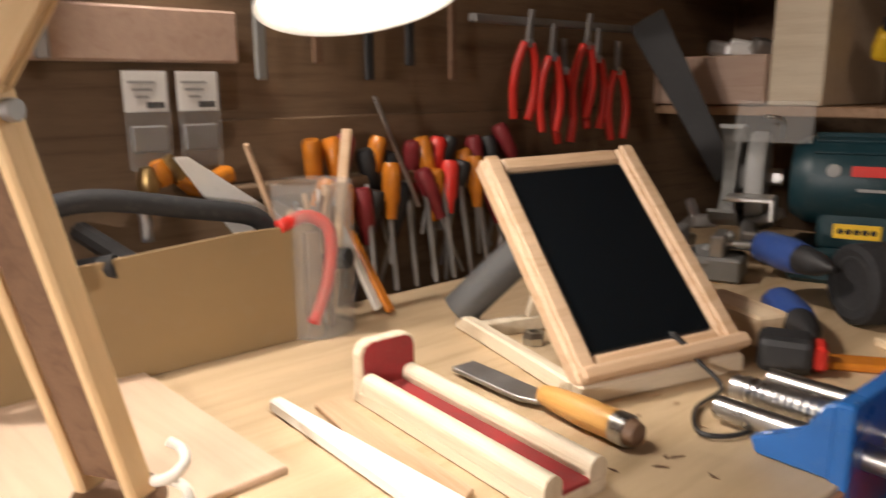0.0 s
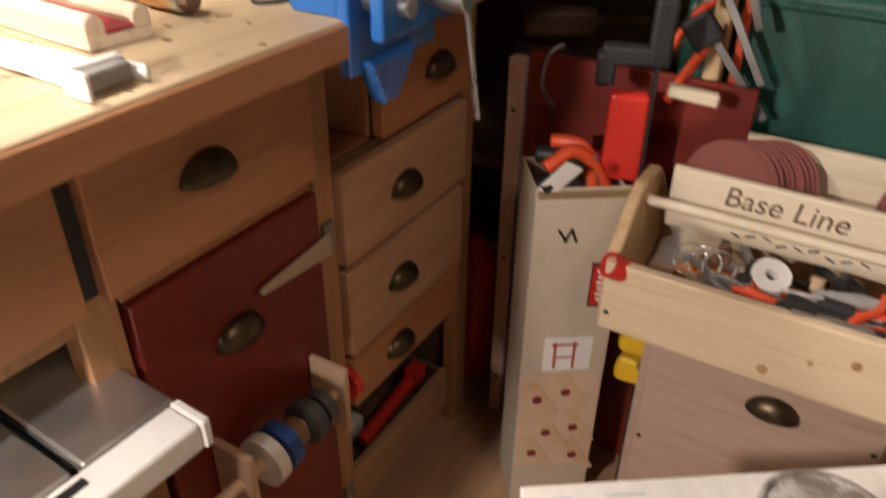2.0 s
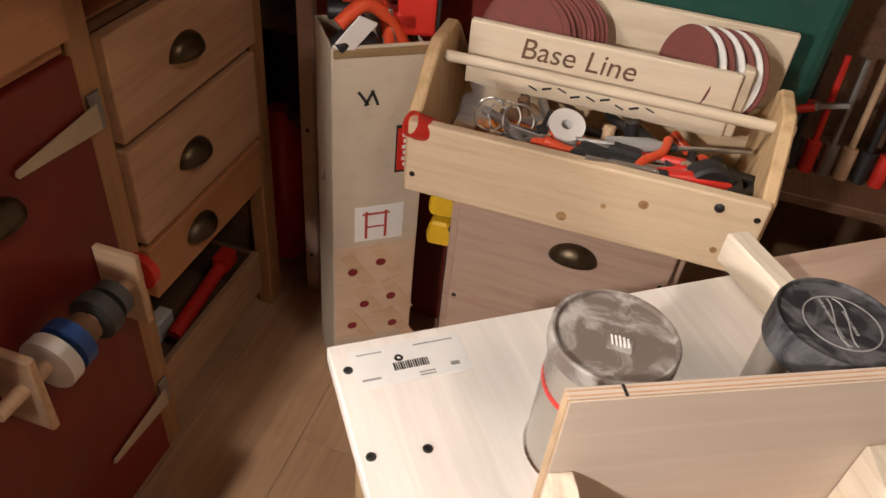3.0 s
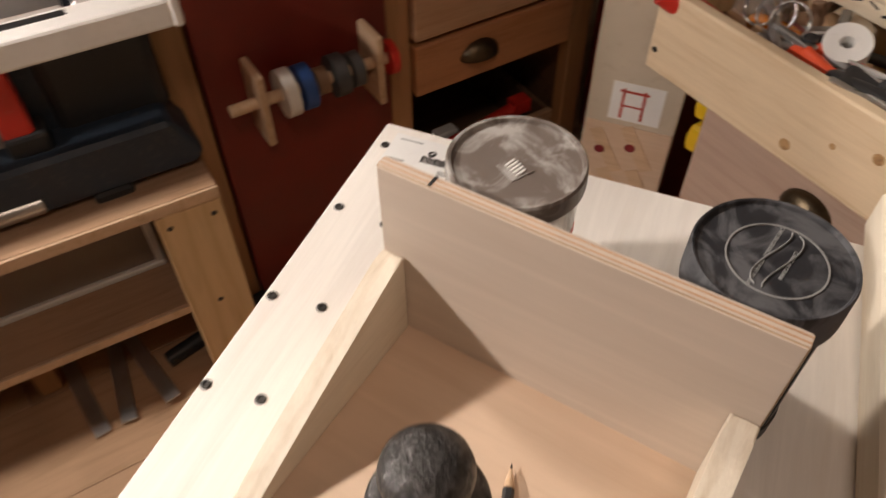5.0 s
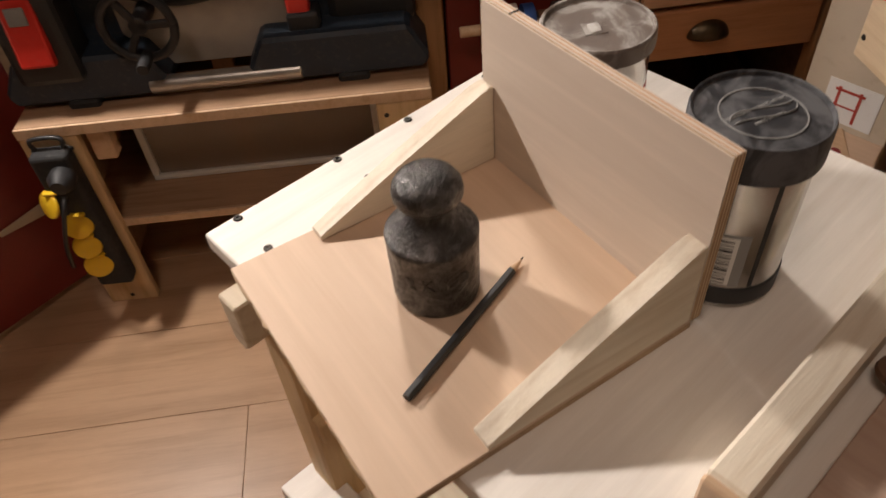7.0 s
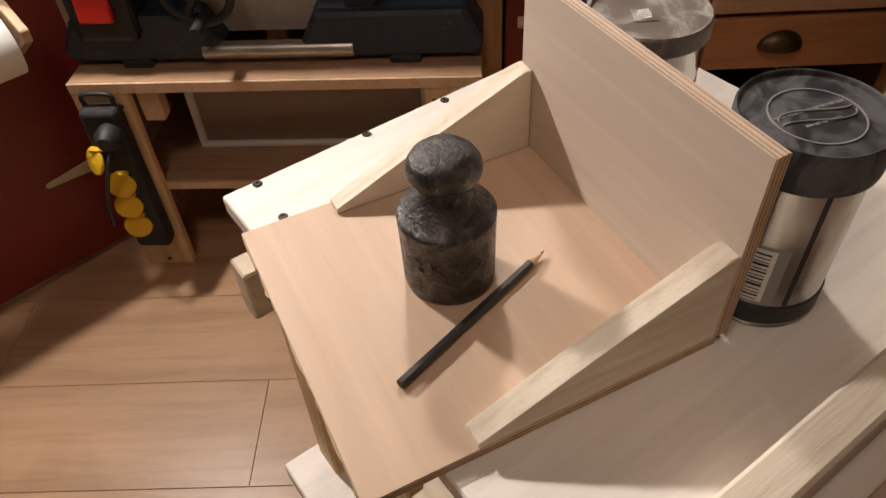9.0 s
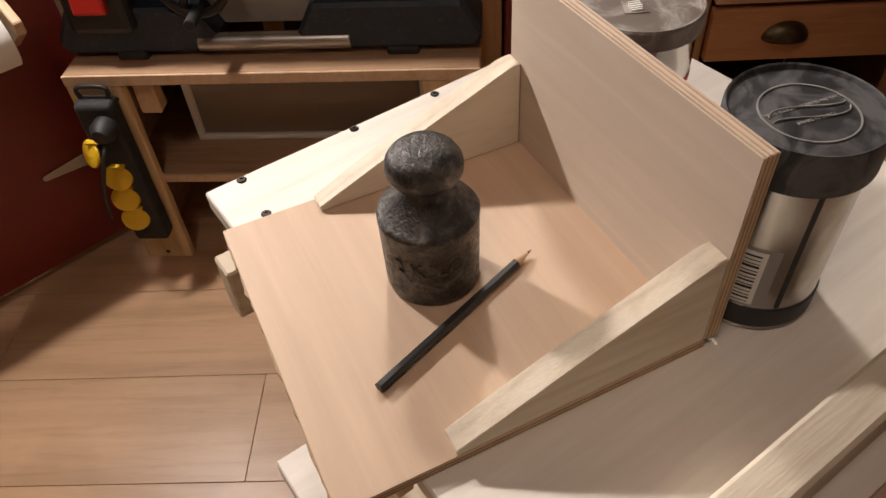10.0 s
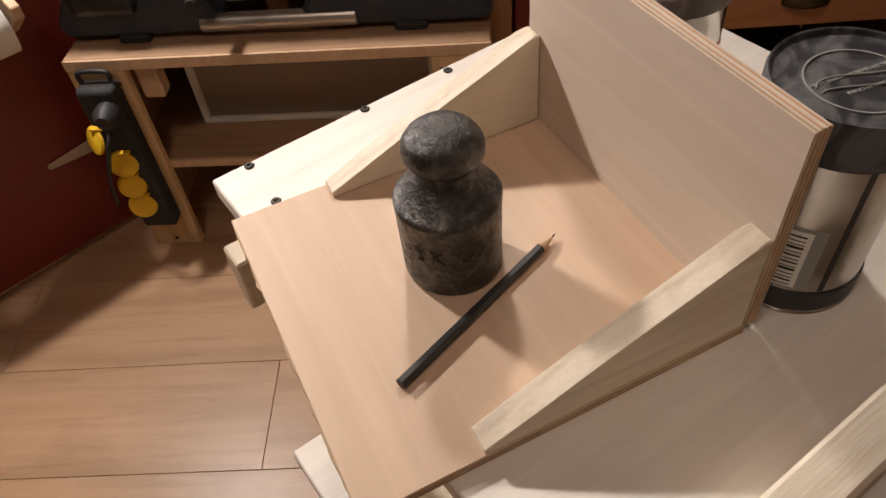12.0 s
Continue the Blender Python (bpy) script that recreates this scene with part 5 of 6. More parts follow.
cab = thing("charging_cable", "thin black charging cable curling from the tablet onto the bench", "cable", pose(0, 0, 0))
part("cord", tube([(-0.055, 0.285, 1.03), (-0.02, 0.29, 1.005), (0.005, 0.28, 0.993), (0.01, 0.23, 0.991), (0.037, 0.19, 0.991), (0.06, 0.215, 0.991), (0.05, 0.27, 0.991), (0.04, 0.33, 0.991)], 0.0022, 8), "black", cab)
part("connector", box(0.009, 0.006, 0.03, (0, 0, 0), 0.002), "black", cab, "", along((-0.052, 0.285, 1.03), (-0.03, 0.289, 1.012)))
plug = thing("power_adapter", "black power adapter with a red end on the bench", "adapter", pose(0.012, 0.385, BT, 0, 0, 25))
part("adapter_body", box(0.05, 0.045, 0.036, (0, 0, 0), 0.008, 2), "black", plug)
part("red_end", box(0.014, 0.034, 0.026, (0.03, 0.004, 0.003), 0.004), "red_plastic", plug)
solid("cork_block", box(0.11, 0.045, 0.034, (0, 0, 0), 0.003), "pine", "yellowish wooden block on the bench", "block", pose(-0.075, 0.46, BT, 0, 0, -22))
for k, (x, y, r) in enumerate(((-0.10, 0.60, -30), (-0.04, 0.50, -50))):
    d = thing("rotary_tool", "blue and black rotary tool lying on the bench", "rotary tool", pose(x, y, BT + 0.022 + 0.045 * (k == 0), 0, 0, r))
    part("tool_body", moved(lathe([(0, 0), (0.012, 0), (0.021, 0.01), (0.022, 0.06), (0.019, 0.085), (0, 0.085)], 20), pose(-0.04, 0, 0, 0, 90)), "blue_plastic", d)
    part("nose", moved(lathe([(0.018, 0), (0.014, 0.03), (0.006, 0.045), (0.004, 0.055), (0, 0.055)], 18), pose(0.045, 0, 0, 0, 90)), "black", d)
solid("wood_scrap", box(0.10, 0.045, 0.01, (0, 0, 0), 0.002), "pine", "pale wood offcut behind the vise", "offcut", pose(0.09, 0.55, BT, 0, 0, 60))
solid("wood_scrap", box(0.09, 0.03, 0.008, (0, 0, 0), 0.002), "amber", "orange brown wood offcut behind the vise", "offcut", pose(0.06, 0.44, BT, 0, 0, 35))
solid("nut", lathe([(0.006, 0), (0.012, 0), (0.013, 0.008), (0.011, 0.014), (0.006, 0.014), (0.006, 0)], 6, False), "steel", "steel nut lying on the bench", "nut", pose(-0.2, 0.255, BT))
solid("sanding_roll", lathe([(0.014, 0), (0.022, 0), (0.022, 0.13), (0.014, 0.13), (0.014, 0)], 24), "grey_tape", "grey rubber hose end leaning behind the stand", "hose", along((-0.30, 0.235, BT + 0.018), (-0.235, 0.30, BT + 0.11)))
random.seed(8)
for i in range(26):
    x, y = random.uniform(-0.05, 0.13), random.uniform(-0.1, 0.24)
    solid("shaving", prism([(0, 0), (0.006 + 0.006 * random.random(), 0.001), (0.004, 0.003)], 0.0007, 0), "dark_wood" if i % 3 else "beech", "small wood shaving on the bench", "shaving", pose(x, y, BT, random.uniform(-8, 8), random.uniform(-8, 8), random.uniform(0, 360)), "shavings on the bench")

# vise
vise = thing("bench_vise", "blue bench vise with steel guide bars on the bench edge", "vise", pose(0.15, 0.272, 0.0))
part("rear_jaw", box(0.014, 0.152, 0.115, (-0.012, 0, 0.932), 0.003, 2), "blue_paint", vise)
part("front_jaw", box(0.014, 0.152, 0.075, (0.026, 0, 0.972), 0.003, 2), "blue_paint", vise)
part("flange", moved(prism([(0, 0), (0.055, 0), (0.06, 0.012), (0.02, 0.03), (0.008, 0.055), (0, 0.058)], 0.012, 0.002), Matrix(((-1, 0, 0, -0.017), (0, 0, 1, -0.076), (0, 1, 0, BT), (0, 0, 0, 1)))), "blue_paint", vise, "blue fixing flange")
part("body", moved(prism([(-0.06, 0.0), (0.03, 0.0), (-0.01, -0.05), (-0.035, -0.05)], 0.02, 0.004), Matrix(((0, 0, 1, -0.015), (1, 0, 0, 0.0), (0, 1, 0, 0.945), (0, 0, 0, 1)))), "blue_paint", vise)
for y, z, r, x0, x1 in ((-0.045, 1.0, 0.010, -0.12, 0.045), (0.045, 1.0, 0.010, -0.12, 0.045), (0.0, 1.002, 0.0115, -0.13, 0.065)):
    part("guide_bar" if y else "lead_screw", moved(rod(r, x1 - x0, 18), pose(x0, y, z, 0, 90)), "steel", vise)
for k in range(14):
    part("thread_turn", moved(lathe([(0.0115, 0), (0.0135, 0.002), (0.0115, 0.004)], 16), pose(-0.12 + 0.0062 * k, 0, 1.002, 0, 90)), "steel", vise)
part("screw_head", moved(rod(0.013, 0.028, 18), pose(0.05, 0, 1.002, 0, 90)), "steel", vise)
part("handle_bar", moved(rod(0.0035, 0.145, 10), along((0.066, 0.012, 1.018), (0.074, 0.03, 0.875))), "steel", vise)

# bluetooth speaker
spk = thing("speaker", "black cylindrical cloth-covered loudspeaker standing on the bench", "loudspeaker", along((-0.004, 0.572, BT + 0.048), (0.13, 0.772, BT + 0.048)))
part("cloth_body", lathe([(0.034, 0.004), (0.04, 0.0), (0.0465, 0.004), (0.0475, 0.015), (0.0475, 0.235), (0.0465, 0.246), (0.04, 0.25), (0.034, 0.246)], 40), "speaker_cloth", spk)
for z, s in ((0.006, 1), (0.244, -1)):
    part("end_cone", moved(lathe([(0.039, 0), (0.03, -0.003), (0.014, 0.006), (0, 0.004)], 32), pose(0, 0, z) @ (Matrix() if s > 0 else pose(0, 0, 0, 180))), "black_rubber", spk)
lm = spk.matrix_world.inverted() @ Matrix.Translation(Vector((0.062, 0.61, BT + 0.068)))
part("logo_bar", box(0.024, 0.001, 0.006, (0, 0, 0), 0), "paper", spk, "small pale logo bar", spk.matrix_world.inverted() @ pose(0.068, 0.592, BT + 0.072, -28, 0, 56))

# bench grinder
GA = math.degrees(math.atan2(0.094, 0.25))
grinder = thing("bench_grinder", "teal bench grinder with two grey wheels and clear eye shields", "bench grinder", pose(-0.085, 0.80, 0, 0, 0, GA))
GZ = 1.128
part("base", prism([(-0.08, -0.055), (0.08, -0.055), (0.09, 0.0), (0.08, 0.07), (-0.08, 0.07), (-0.09, 0.0)], 0.05, 0.006), "teal", grinder, "", pose(0, 0, BT))
part("pedestal", box(0.10, 0.09, 0.06, (0, 0.0, BT + 0.045), 0.008, 2), "teal", grinder)
motor = part("motor_housing", moved(lathe([(0.03, -0.09), (0.05, -0.088), (0.06, -0.072), (0.063, -0.06), (0.063, 0.06), (0.06, 0.072), (0.05, 0.088), (0.03, 0.09)], 40), pose(0, 0, GZ, 0, 90)), "teal", grinder, "dark teal motor housing")
for i in range(6):
    part("cooling_rib", moved(box(0.12, 0.003, 0.006, (0, 0, 0.061), 0.001), pose(0, 0, GZ, -50 + 20 * i)), "teal", motor)
part("brand_bars", box(0.052, 0.0012, 0.014, (0.012, -0.0635, GZ + 0.012), 0), "red_plastic", motor, "red logo shape")
part("logo_disc", moved(rod(0.009, 0.0015, 20), pose(-0.035, -0.0625, GZ + 0.019, 90)), "grey_plastic", motor)
part("model_bar", box(0.035, 0.0012, 0.004, (0.012, -0.0642, GZ - 0.008), 0), "grey_plastic", motor)
wl = part("warning_label", box(0.058, 0.002, 0.02, (0.0, -0.0472, GZ - 0.075), 0), "yellow", grinder, "yellow warning label with black symbols")
for i in range(5):
    part("symbol", moved(rod(0.0042, 0.001, 12), pose(-0.02 + 0.01 * i, -0.0483, GZ - 0.065, 90)), "ink", wl)
for s in (-1, 1):
    w = part("wheel", moved(lathe([(0.012, 0), (0.064, 0), (0.066, 0.003), (0.066, 0.021), (0.064, 0.024), (0.012, 0.024), (0.012, 0)], 44), pose(s * 0.134 - 0.012, 0, GZ, 0, 90)), "grey_plastic", grinder, "grey grinding wheel")
    part("shaft_nut", moved(rod(0.013, 0.03, 6), pose(s * 0.115 - 0.015, 0, GZ, 0, 90)), "steel", grinder)
    arc = [(0.076 * math.cos(math.radians(a)), 0.076 * math.sin(math.radians(a))) for a in range(40, 271, 14)]
    inner = [(0.069 * math.cos(math.radians(a)), 0.069 * math.sin(math.radians(a))) for a in range(40, 271, 14)][::-1]
    part("guard", moved(prism(arc + inner, 0.04, 0.001), Matrix(((0, 0, 1, s * 0.134 - 0.02), (-1, 0, 0, 0), (0, 1, 0, GZ), (0, 0, 0, 1))) @ pose(0, 0, 0, 180)), "grey_cast", grinder, "grey cast wheel guard")
    part("guard_plate", moved(lathe([(0.02, 0), (0.074, 0), (0.075, 0.002), (0.02, 0.002), (0.02, 0)], 40), pose(s * 0.158 - 0.001, 0, GZ, 0, 90)), "grey_cast", grinder)
    part("tool_rest", joined(box(0.065, 0.05, 0.007, (s * 0.134, -0.085, GZ - 0.025), 0.002), box(0.006, 0.05, 0.03, (s * 0.134 + 0.03, -0.085, GZ - 0.05), 0.001)), "alu", grinder, "grey tool rest")
    part("shield_arm", tube([(s * 0.134 + 0.03, -0.03, GZ + 0.06), (s * 0.134 + 0.03, -0.06, GZ + 0.085), (s * 0.134 + 0.01, -0.07, GZ + 0.09)], 0.003, 6), "steel", grinder)
    part("eye_shield", box(0.10, 0.003, 0.07, (0, 0, 0), 0.001), "clear", grinder, "clear plastic eye shield", pose(s * 0.134 + 0.02, -0.075, GZ + 0.055, -38))

# clutter by the grinder
random.seed(21)
for i in range(14):
    x, y = random.uniform(-0.36, -0.2), random.uniform(0.52, 0.78)
    solid("metal_fitting", joined(box(random.uniform(0.03, 0.07), 0.022, 0.02, (0, 0, 0), 0.003), moved(rod(0.008, 0.05, 10), pose(0.01, 0, 0.012, 60))), ("dull_steel", "grey_cast", "alu")[i % 3], "grey metal fitting in the heap beside the grinder", "fitting", pose(x, y, BT + 0.02 * (i % 4), random.uniform(-20, 20), random.uniform(-20, 20), random.uniform(0, 360)), "metal fittings by the grinder")
clampbox = thing("machine_vise", "small grey drill press vise on the bench", "machine vise", pose(-0.235, 0.66, BT, 0, 0, 20))
part("vise_body", box(0.11, 0.07, 0.035, (0, 0, 0), 0.004), "grey_cast", clampbox)
part("fixed_jaw", box(0.02, 0.07, 0.035, (-0.04, 0, 0.034), 0.003), "grey_cast", clampbox)
part("moving_jaw", box(0.02, 0.065, 0.032, (0.02, 0, 0.034), 0.003), "alu", clampbox)
part("spindle", moved(rod(0.007, 0.09, 12), pose(0.02, 0, 0.05, 0, 90)), "steel", clampbox)

# cardboard tray with saws, at the back of the bench
tray_box = thing("cardboard_tray", "open brown cardboard tray full of hand tools at the wall", "tray", pose(-0.385, -0.187, BT))
part("front_wall", prism([(-0.32, 0), (0.285, 0), (0.285, 0.128), (0.2, 0.128), (0.05, 0.118), (-0.1, 0.108), (-0.32, 0.1)], 0.006, 0.001), "cardboard", tray_box, "bowed cardboard front", Matrix(((0, 0, 1, -0.003), (1, 0, 0, 0), (0, 1, 0, 0), (0, 0, 0, 1))))
part("end_wall", box(0.12, 0.006, 0.125, (-0.065, 0.282, 0), 0.001), "cardboard", tray_box)
part("end_strip", box(0.01, 0.018, 0.12, (0.008, 0.277, 0), 0.001), "wall_wood", tray_box)
part("tray_floor", box(0.12, 0.6, 0.006, (-0.065, -0.02, 0), 0.001), "cardboard", tray_box)
hs = thing("hand_saw", "white bladed hand saw with a black handle in the cardboard tray", "saw", pose(-0.43, 0.01, BT + 0.11))
part("blade", moved(prism([(-0.045, 0.095), (-0.03, 0.095), (0.085, 0.012), (0.08, -0.005), (0.02, 0.0)], 0.003, 0.0005), Matrix(((0, 0, 1, 0), (1, 0, 0, 0), (0, 1, 0, 0), (0, 0, 0, 1)))), "white_enamel", hs, "pale saw blade")
part("frame_tube", tube([(0.02, -0.19, 0.0), (0.02, -0.18, 0.05), (0.02, -0.13, 0.062), (0.02, -0.04, 0.045), (0.02, 0.03, 0.028), (0.02, 0.05, 0.0)], 0.011, 10), "black_rubber", hs, "black tubular frame")
solid("hacksaw", joined(tube([(0, -0.1, 0), (0, -0.1, 0.06), (0, -0.06, 0.075), (0, 0.02, 0.07), (0, 0.03, 0.03)], 0.006, 8)), "dull_steel", "grey bent metal hacksaw frame in the tray", "hacksaw", pose(-0.42, -0.1, BT + 0.095))
for i in range(10):
    solid("hand_tool", moved(rod(0.012, random.uniform(0.07, 0.14), 10), pose(0, 0, 0, 80, 0, random.uniform(0, 360))), ("black", "blue_plastic", "dull_steel", "black_rubber", "beech")[i % 5], "dark handled tool lying in the cardboard tray", "tool", pose(-0.45 + random.uniform(-0.02, 0.03), -0.35 + 0.055 * i, BT + 0.075 + 0.02 * (i % 2)), "tools in the cardboard tray")
solid("tin_snip", joined(tube([(0, 0.02, 0.01), (0, 0.055, 0.018), (0.012, 0.075, 0.0), (0.014, 0.07, -0.05), (0.012, 0.05, -0.10)], 0.0075, 10)), "red_plastic", "red handled snips hanging over the tray's edge", "snips", pose(-0.385, 0.035, BT + 0.118))

# acrylic tube with brushes
tube_jar = thing("acrylic_tube", "tall clear acrylic tube holding brushes and sticks", "jar", pose(-0.405, 0.108, BT))
part("tube_wall", lathe([(0.044, 0), (0.046, 0), (0.046, 0.172), (0.044, 0.172), (0.044, 0)], 36), "jar_clear", tube_jar)
part("tube_foot", lathe([(0, 0), (0.0438, 0), (0.0438, 0.004), (0, 0.004)], 30), "jar_clear", tube_jar)
random.seed(4)
for i in range(13):
    a, r = random.uniform(0, 6.28), random.uniform(0.01, 0.032)
    h = random.uniform(0.11, 0.165)
    solid("stick", rod(random.uniform(0.002, 0.004), h, 8), ("dark_wood", "beech", "dull_steel", "white_plastic")[i % 4], "thin stick standing in the clear tube", "stick", along((-0.405 + r * math.cos(a), 0.108 + r * math.sin(a), BT + 0.006), (-0.405 + r * 0.9 * math.cos(a + 1), 0.108 + r * 0.9 * math.sin(a + 1), BT + h)), "sticks in the clear tube")
for p, q, mat, lab in (((-0.40, 0.10, 0.01), (-0.43, 0.045, 0.215), "beech", "flat wooden brush handle in the clear tube"), ((-0.41, 0.13, 0.01), (-0.43, 0.175, 0.225), "beech", "flat wooden stick in the clear tube"), ((-0.39, 0.185, 0.01), (-0.44, 0.165, 0.11), "white_plastic", "white brush with a yellow handle"), ((-0.385, 0.2, 0.005), (-0.44, 0.18, 0.10), "amber", "brush with a yellow wooden handle")):
    m = along((p[0], p[1], BT + p[2]), (q[0], q[1], BT + q[2]))
    solid("brush", box(0.014, 0.006, (Vector(q) - Vector(p)).length, (0, 0, 0), 0.002), mat, lab, "brush", m)

# tool wall behind the bench: rail of screwdrivers, pliers, packs
tool_rail = thing("tool_rail", "long brown wooden tool rail fixed to the wall", "tool rail", pose(-0.545, 0.45, 1.125))
part("rail_board", box(0.045, 0.75, 0.018, (0, 0, 0), 0.002), "wall_wood", tool_rail)
part("back_board", box(0.012, 0.75, 0.08, (-0.02, 0, 0.018), 0.002), "wall_wood", tool_rail)
grips = ["amber", "amber", "dark_red", "black", "amber", "black", "dark_red", "amber", "red_plastic", "black", "amber", "dark_red", "black", "dark_red"]
random.seed(14)
for i, g in enumerate(grips * 2):
    y = 0.19 + 0.026 * (i % 14) + random.uniform(-0.006, 0.006)
    dx = -0.53 + 0.03 * (i // 14)
    word = {"yellow": "yellow", "red_plastic": "red", "amber": "amber", "dark_red": "dark red", "black": "black"}[g]
    s = thing("screwdriver", "screwdriver with a %s handle hanging in the tool rail" % word, "screwdriver", pose(dx, y, 1.19 - 0.045 * (i // 14) + random.uniform(-0.022, 0.018), 180 + random.uniform(-26, 26), random.uniform(-14, 10), 0), "screwdrivers in the tool rail")
    part("handle", lathe([(0, 0), (0.010, 0.001), (0.0135, 0.008), (0.0125, 0.05), (0.009, 0.062), (0.0075, 0.078), (0, 0.079)], 12), g, s)
    part("shaft", moved(rod(0.0032, random.uniform(0.06, 0.1), 8), pose(0, 0, 0.078)), "dull_steel", s)
for i in range(7):
    solid("steel_rod", rod(0.004, 0.15, 8), "dull_steel", "steel rod standing behind the bench", "rod", along((-0.47, 0.24 + 0.035 * i, BT), (-0.5, 0.25 + 0.033 * i, BT + 0.145)), "steel rods behind the bench")
hang_bar = solid("hanging_bar", box(0.016, 0.42, 0.012, (0, 0, 0), 0.002), "dull_steel", "steel bar on the wall that carries pliers", "rail", pose(-0.5, 0.65, 1.352))
for i in range(6):
    pliers(pose(-0.485 + 0.012 * (i % 2), 0.545 + 0.042 * i, 1.325 - 0.02 * (i % 3), 0, 6 - 4 * (i % 3), 78), "red_plastic", "pliers with red grips hanging on the wall bar", "pliers on the wall bar")
for k, y in enumerate((-0.018, 0.042)):
    pk = thing("blister_pack", "hanging clear pack with a white printed card", "pack", pose(-0.54, y, 1.2, 0, 0, 90), "packs on the wall")
    part("card", box(0.048, 0.002, 0.045, (0, 0, 0.035), 0), "paper", pk)
    part("pouch", box(0.05, 0.008, 0.11, (0, -0.003, -0.03), 0.003), "clear", pk)
    part("contents", box(0.04, 0.006, 0.03, (0, -0.003, -0.01), 0.002), "dull_steel", pk)
    for j in range(3):
        part("print_bar", box(0.03 - 0.008 * j, 0.0006, 0.003, (-0.004, -0.0016, 0.066 - 0.008 * j), 0), "grey_plastic", pk)
    part("print_block", box(0.02, 0.0006, 0.007, (0.01, -0.0016, 0.039), 0), "ink", pk)
for i in range(6):
    solid("amber_fitting", lathe([(0, 0), (0.01, 0.002), (0.013, 0.012), (0.008, 0.03), (0, 0.032)], 12), "amber" if i % 2 else "brass", "yellow plastic fitting hanging below the packs", "fitting", pose(-0.52, -0.03 + 0.02 * i, 1.145 + 0.008 * (i % 3), 20 * i), "fittings below the packs")
wall_batten = solid("wall_batten", box(0.02, 0.8, 0.06, (0, -0.2, 0), 0.003), "pinkish_board", "brown wooden batten across the wall", "batten", pose(-0.555, -0.1, 1.29))
for i, (y, h, mat) in enumerate(((-0.16, 0.3, "grey_cast"), (-0.12, 0.25, "dull_steel"), (0.12, 0.32, "grey_cast"), (0.2, 0.24, "dark_wood"), (0.28, 0.28, "black"), (0.35, 0.34, "black"), (0.43, 0.25, "dark_wood"))):
    solid("hanging_tool", joined(box(0.008, 0.014, h * 0.6, (0, 0, 0), 0.002), box(0.016, 0.034, h * 0.4, (0, 0, h * 0.6), 0.004)), mat, "grey metal tool hanging on the wall", "tool", pose(-0.53, y, 1.27 + 0.02 * (i % 2)), "tools hanging on the wall")
solid("long_spike", rod(0.0028, 0.16, 8), "steel", "thin steel spike standing behind the jar", "spike", along((-0.47, 0.315, 1.1), (-0.5, 0.27, 1.24)))
solid("dark_saw", prism([(0, 0), (0.3, -0.09), (0.3, -0.05), (0.02, 0.06)], 0.004, 0.001), "black", "long dark saw blade leaning against the shelf", "saw", pose(-0.5, 0.82, 1.36, 90, 0, 30) @ pose(0, 0, 0, 0, 0, -42))

# shelf unit over the end of the bench
unit = thing("shelf_unit", "wooden wall shelf with small drawers above the grinder", "shelf unit", pose(-0.1, 1.02, 1.205))
part("shelf_board", box(1.15, 0.3, 0.018, (0.0, 0.15, 0), 0.002), "shelf_wood", unit)
part("top_board", box(1.15, 0.3, 0.018, (0.0, 0.15, 0.26), 0.002), "shelf_wood", unit)
part("back", box(1.15, 0.01, 0.26, (0, 0.3, 0.0), 0), "dark_wood", unit)
part("partition", box(0.095, 0.28, 0.24, (-0.19, 0.14, 0.019), 0.002), "pine_pale", unit, "pale pine partition")
dd = part("drawer", box(0.27, 0.27, 0.09, (-0.375, 0.125, 0.02), 0.003), "pinkish_board", unit, "pinkish wooden drawer")
cup_pull(dd, pose(-0.42, -0.012, 0.072), "aged brass cup pull")
dd = part("drawer", box(0.27, 0.27, 0.105, (0.3, 0.125, 0.02), 0.003), "pinkish_board", unit, "pinkish wooden drawer")
cup_pull(dd, pose(0.27, -0.012, 0.08), "aged brass cup pull")
part("side", box(0.018, 0.3, 0.26, (-0.575, 0.15, 0), 0.002), "shelf_wood", unit)
for i in range(5):
    solid("foil_packet", box(0.05, 0.03, 0.03, (0, 0, 0), 0.008, 2), ("alu", "paper", "alu", "grey_plastic", "dark_red")[i], "crumpled silver packet in the open drawer", "packet", pose(-0.47 + 0.042 * i, 1.08, 1.3155, 10 * i, 12, 30 * i), "packets in the drawer")
for k, (x, y, z, r, t) in enumerate(((-0.165, 1.10, 1.30, 25, 20), (-0.05, 1.06, 1.226, -15, 0), (-0.01, 1.15, 1.226, 10, 0))):
    bt = thing("battery_pack", "yellow and black cordless tool battery on the shelf", "battery", pose(x, y, z, t, 12 * (k == 0), r))
    part("battery_body", box(0.075, 0.06, 0.05, (0, 0, 0), 0.01, 2), "yellow", bt)
    part("contact_block", box(0.034, 0.004, 0.03, (0.01, -0.031, 0.01), 0.001), "black", bt)
    part("battery_top", box(0.07, 0.05, 0.014, (0, 0, 0.05), 0.005), "black", bt)
drill = thing("cordless_drill", "yellow and black cordless drill lying on the shelf", "drill", pose(-0.12, 1.18, 1.25, 0, 0, 20))
part("drill_body", moved(lathe([(0, 0), (0.022, 0), (0.03, 0.02), (0.03, 0.1), (0.02, 0.13), (0.013, 0.16), (0, 0.16)], 20), pose(-0.05, 0, 0.02, 0, 90)), "black", drill)
part("drill_grip", box(0.035, 0.03, 0.1, (-0.02, 0, 0.02), 0.01, 2), "yellow", drill, "", pose(0, 0, 0.01, 30))

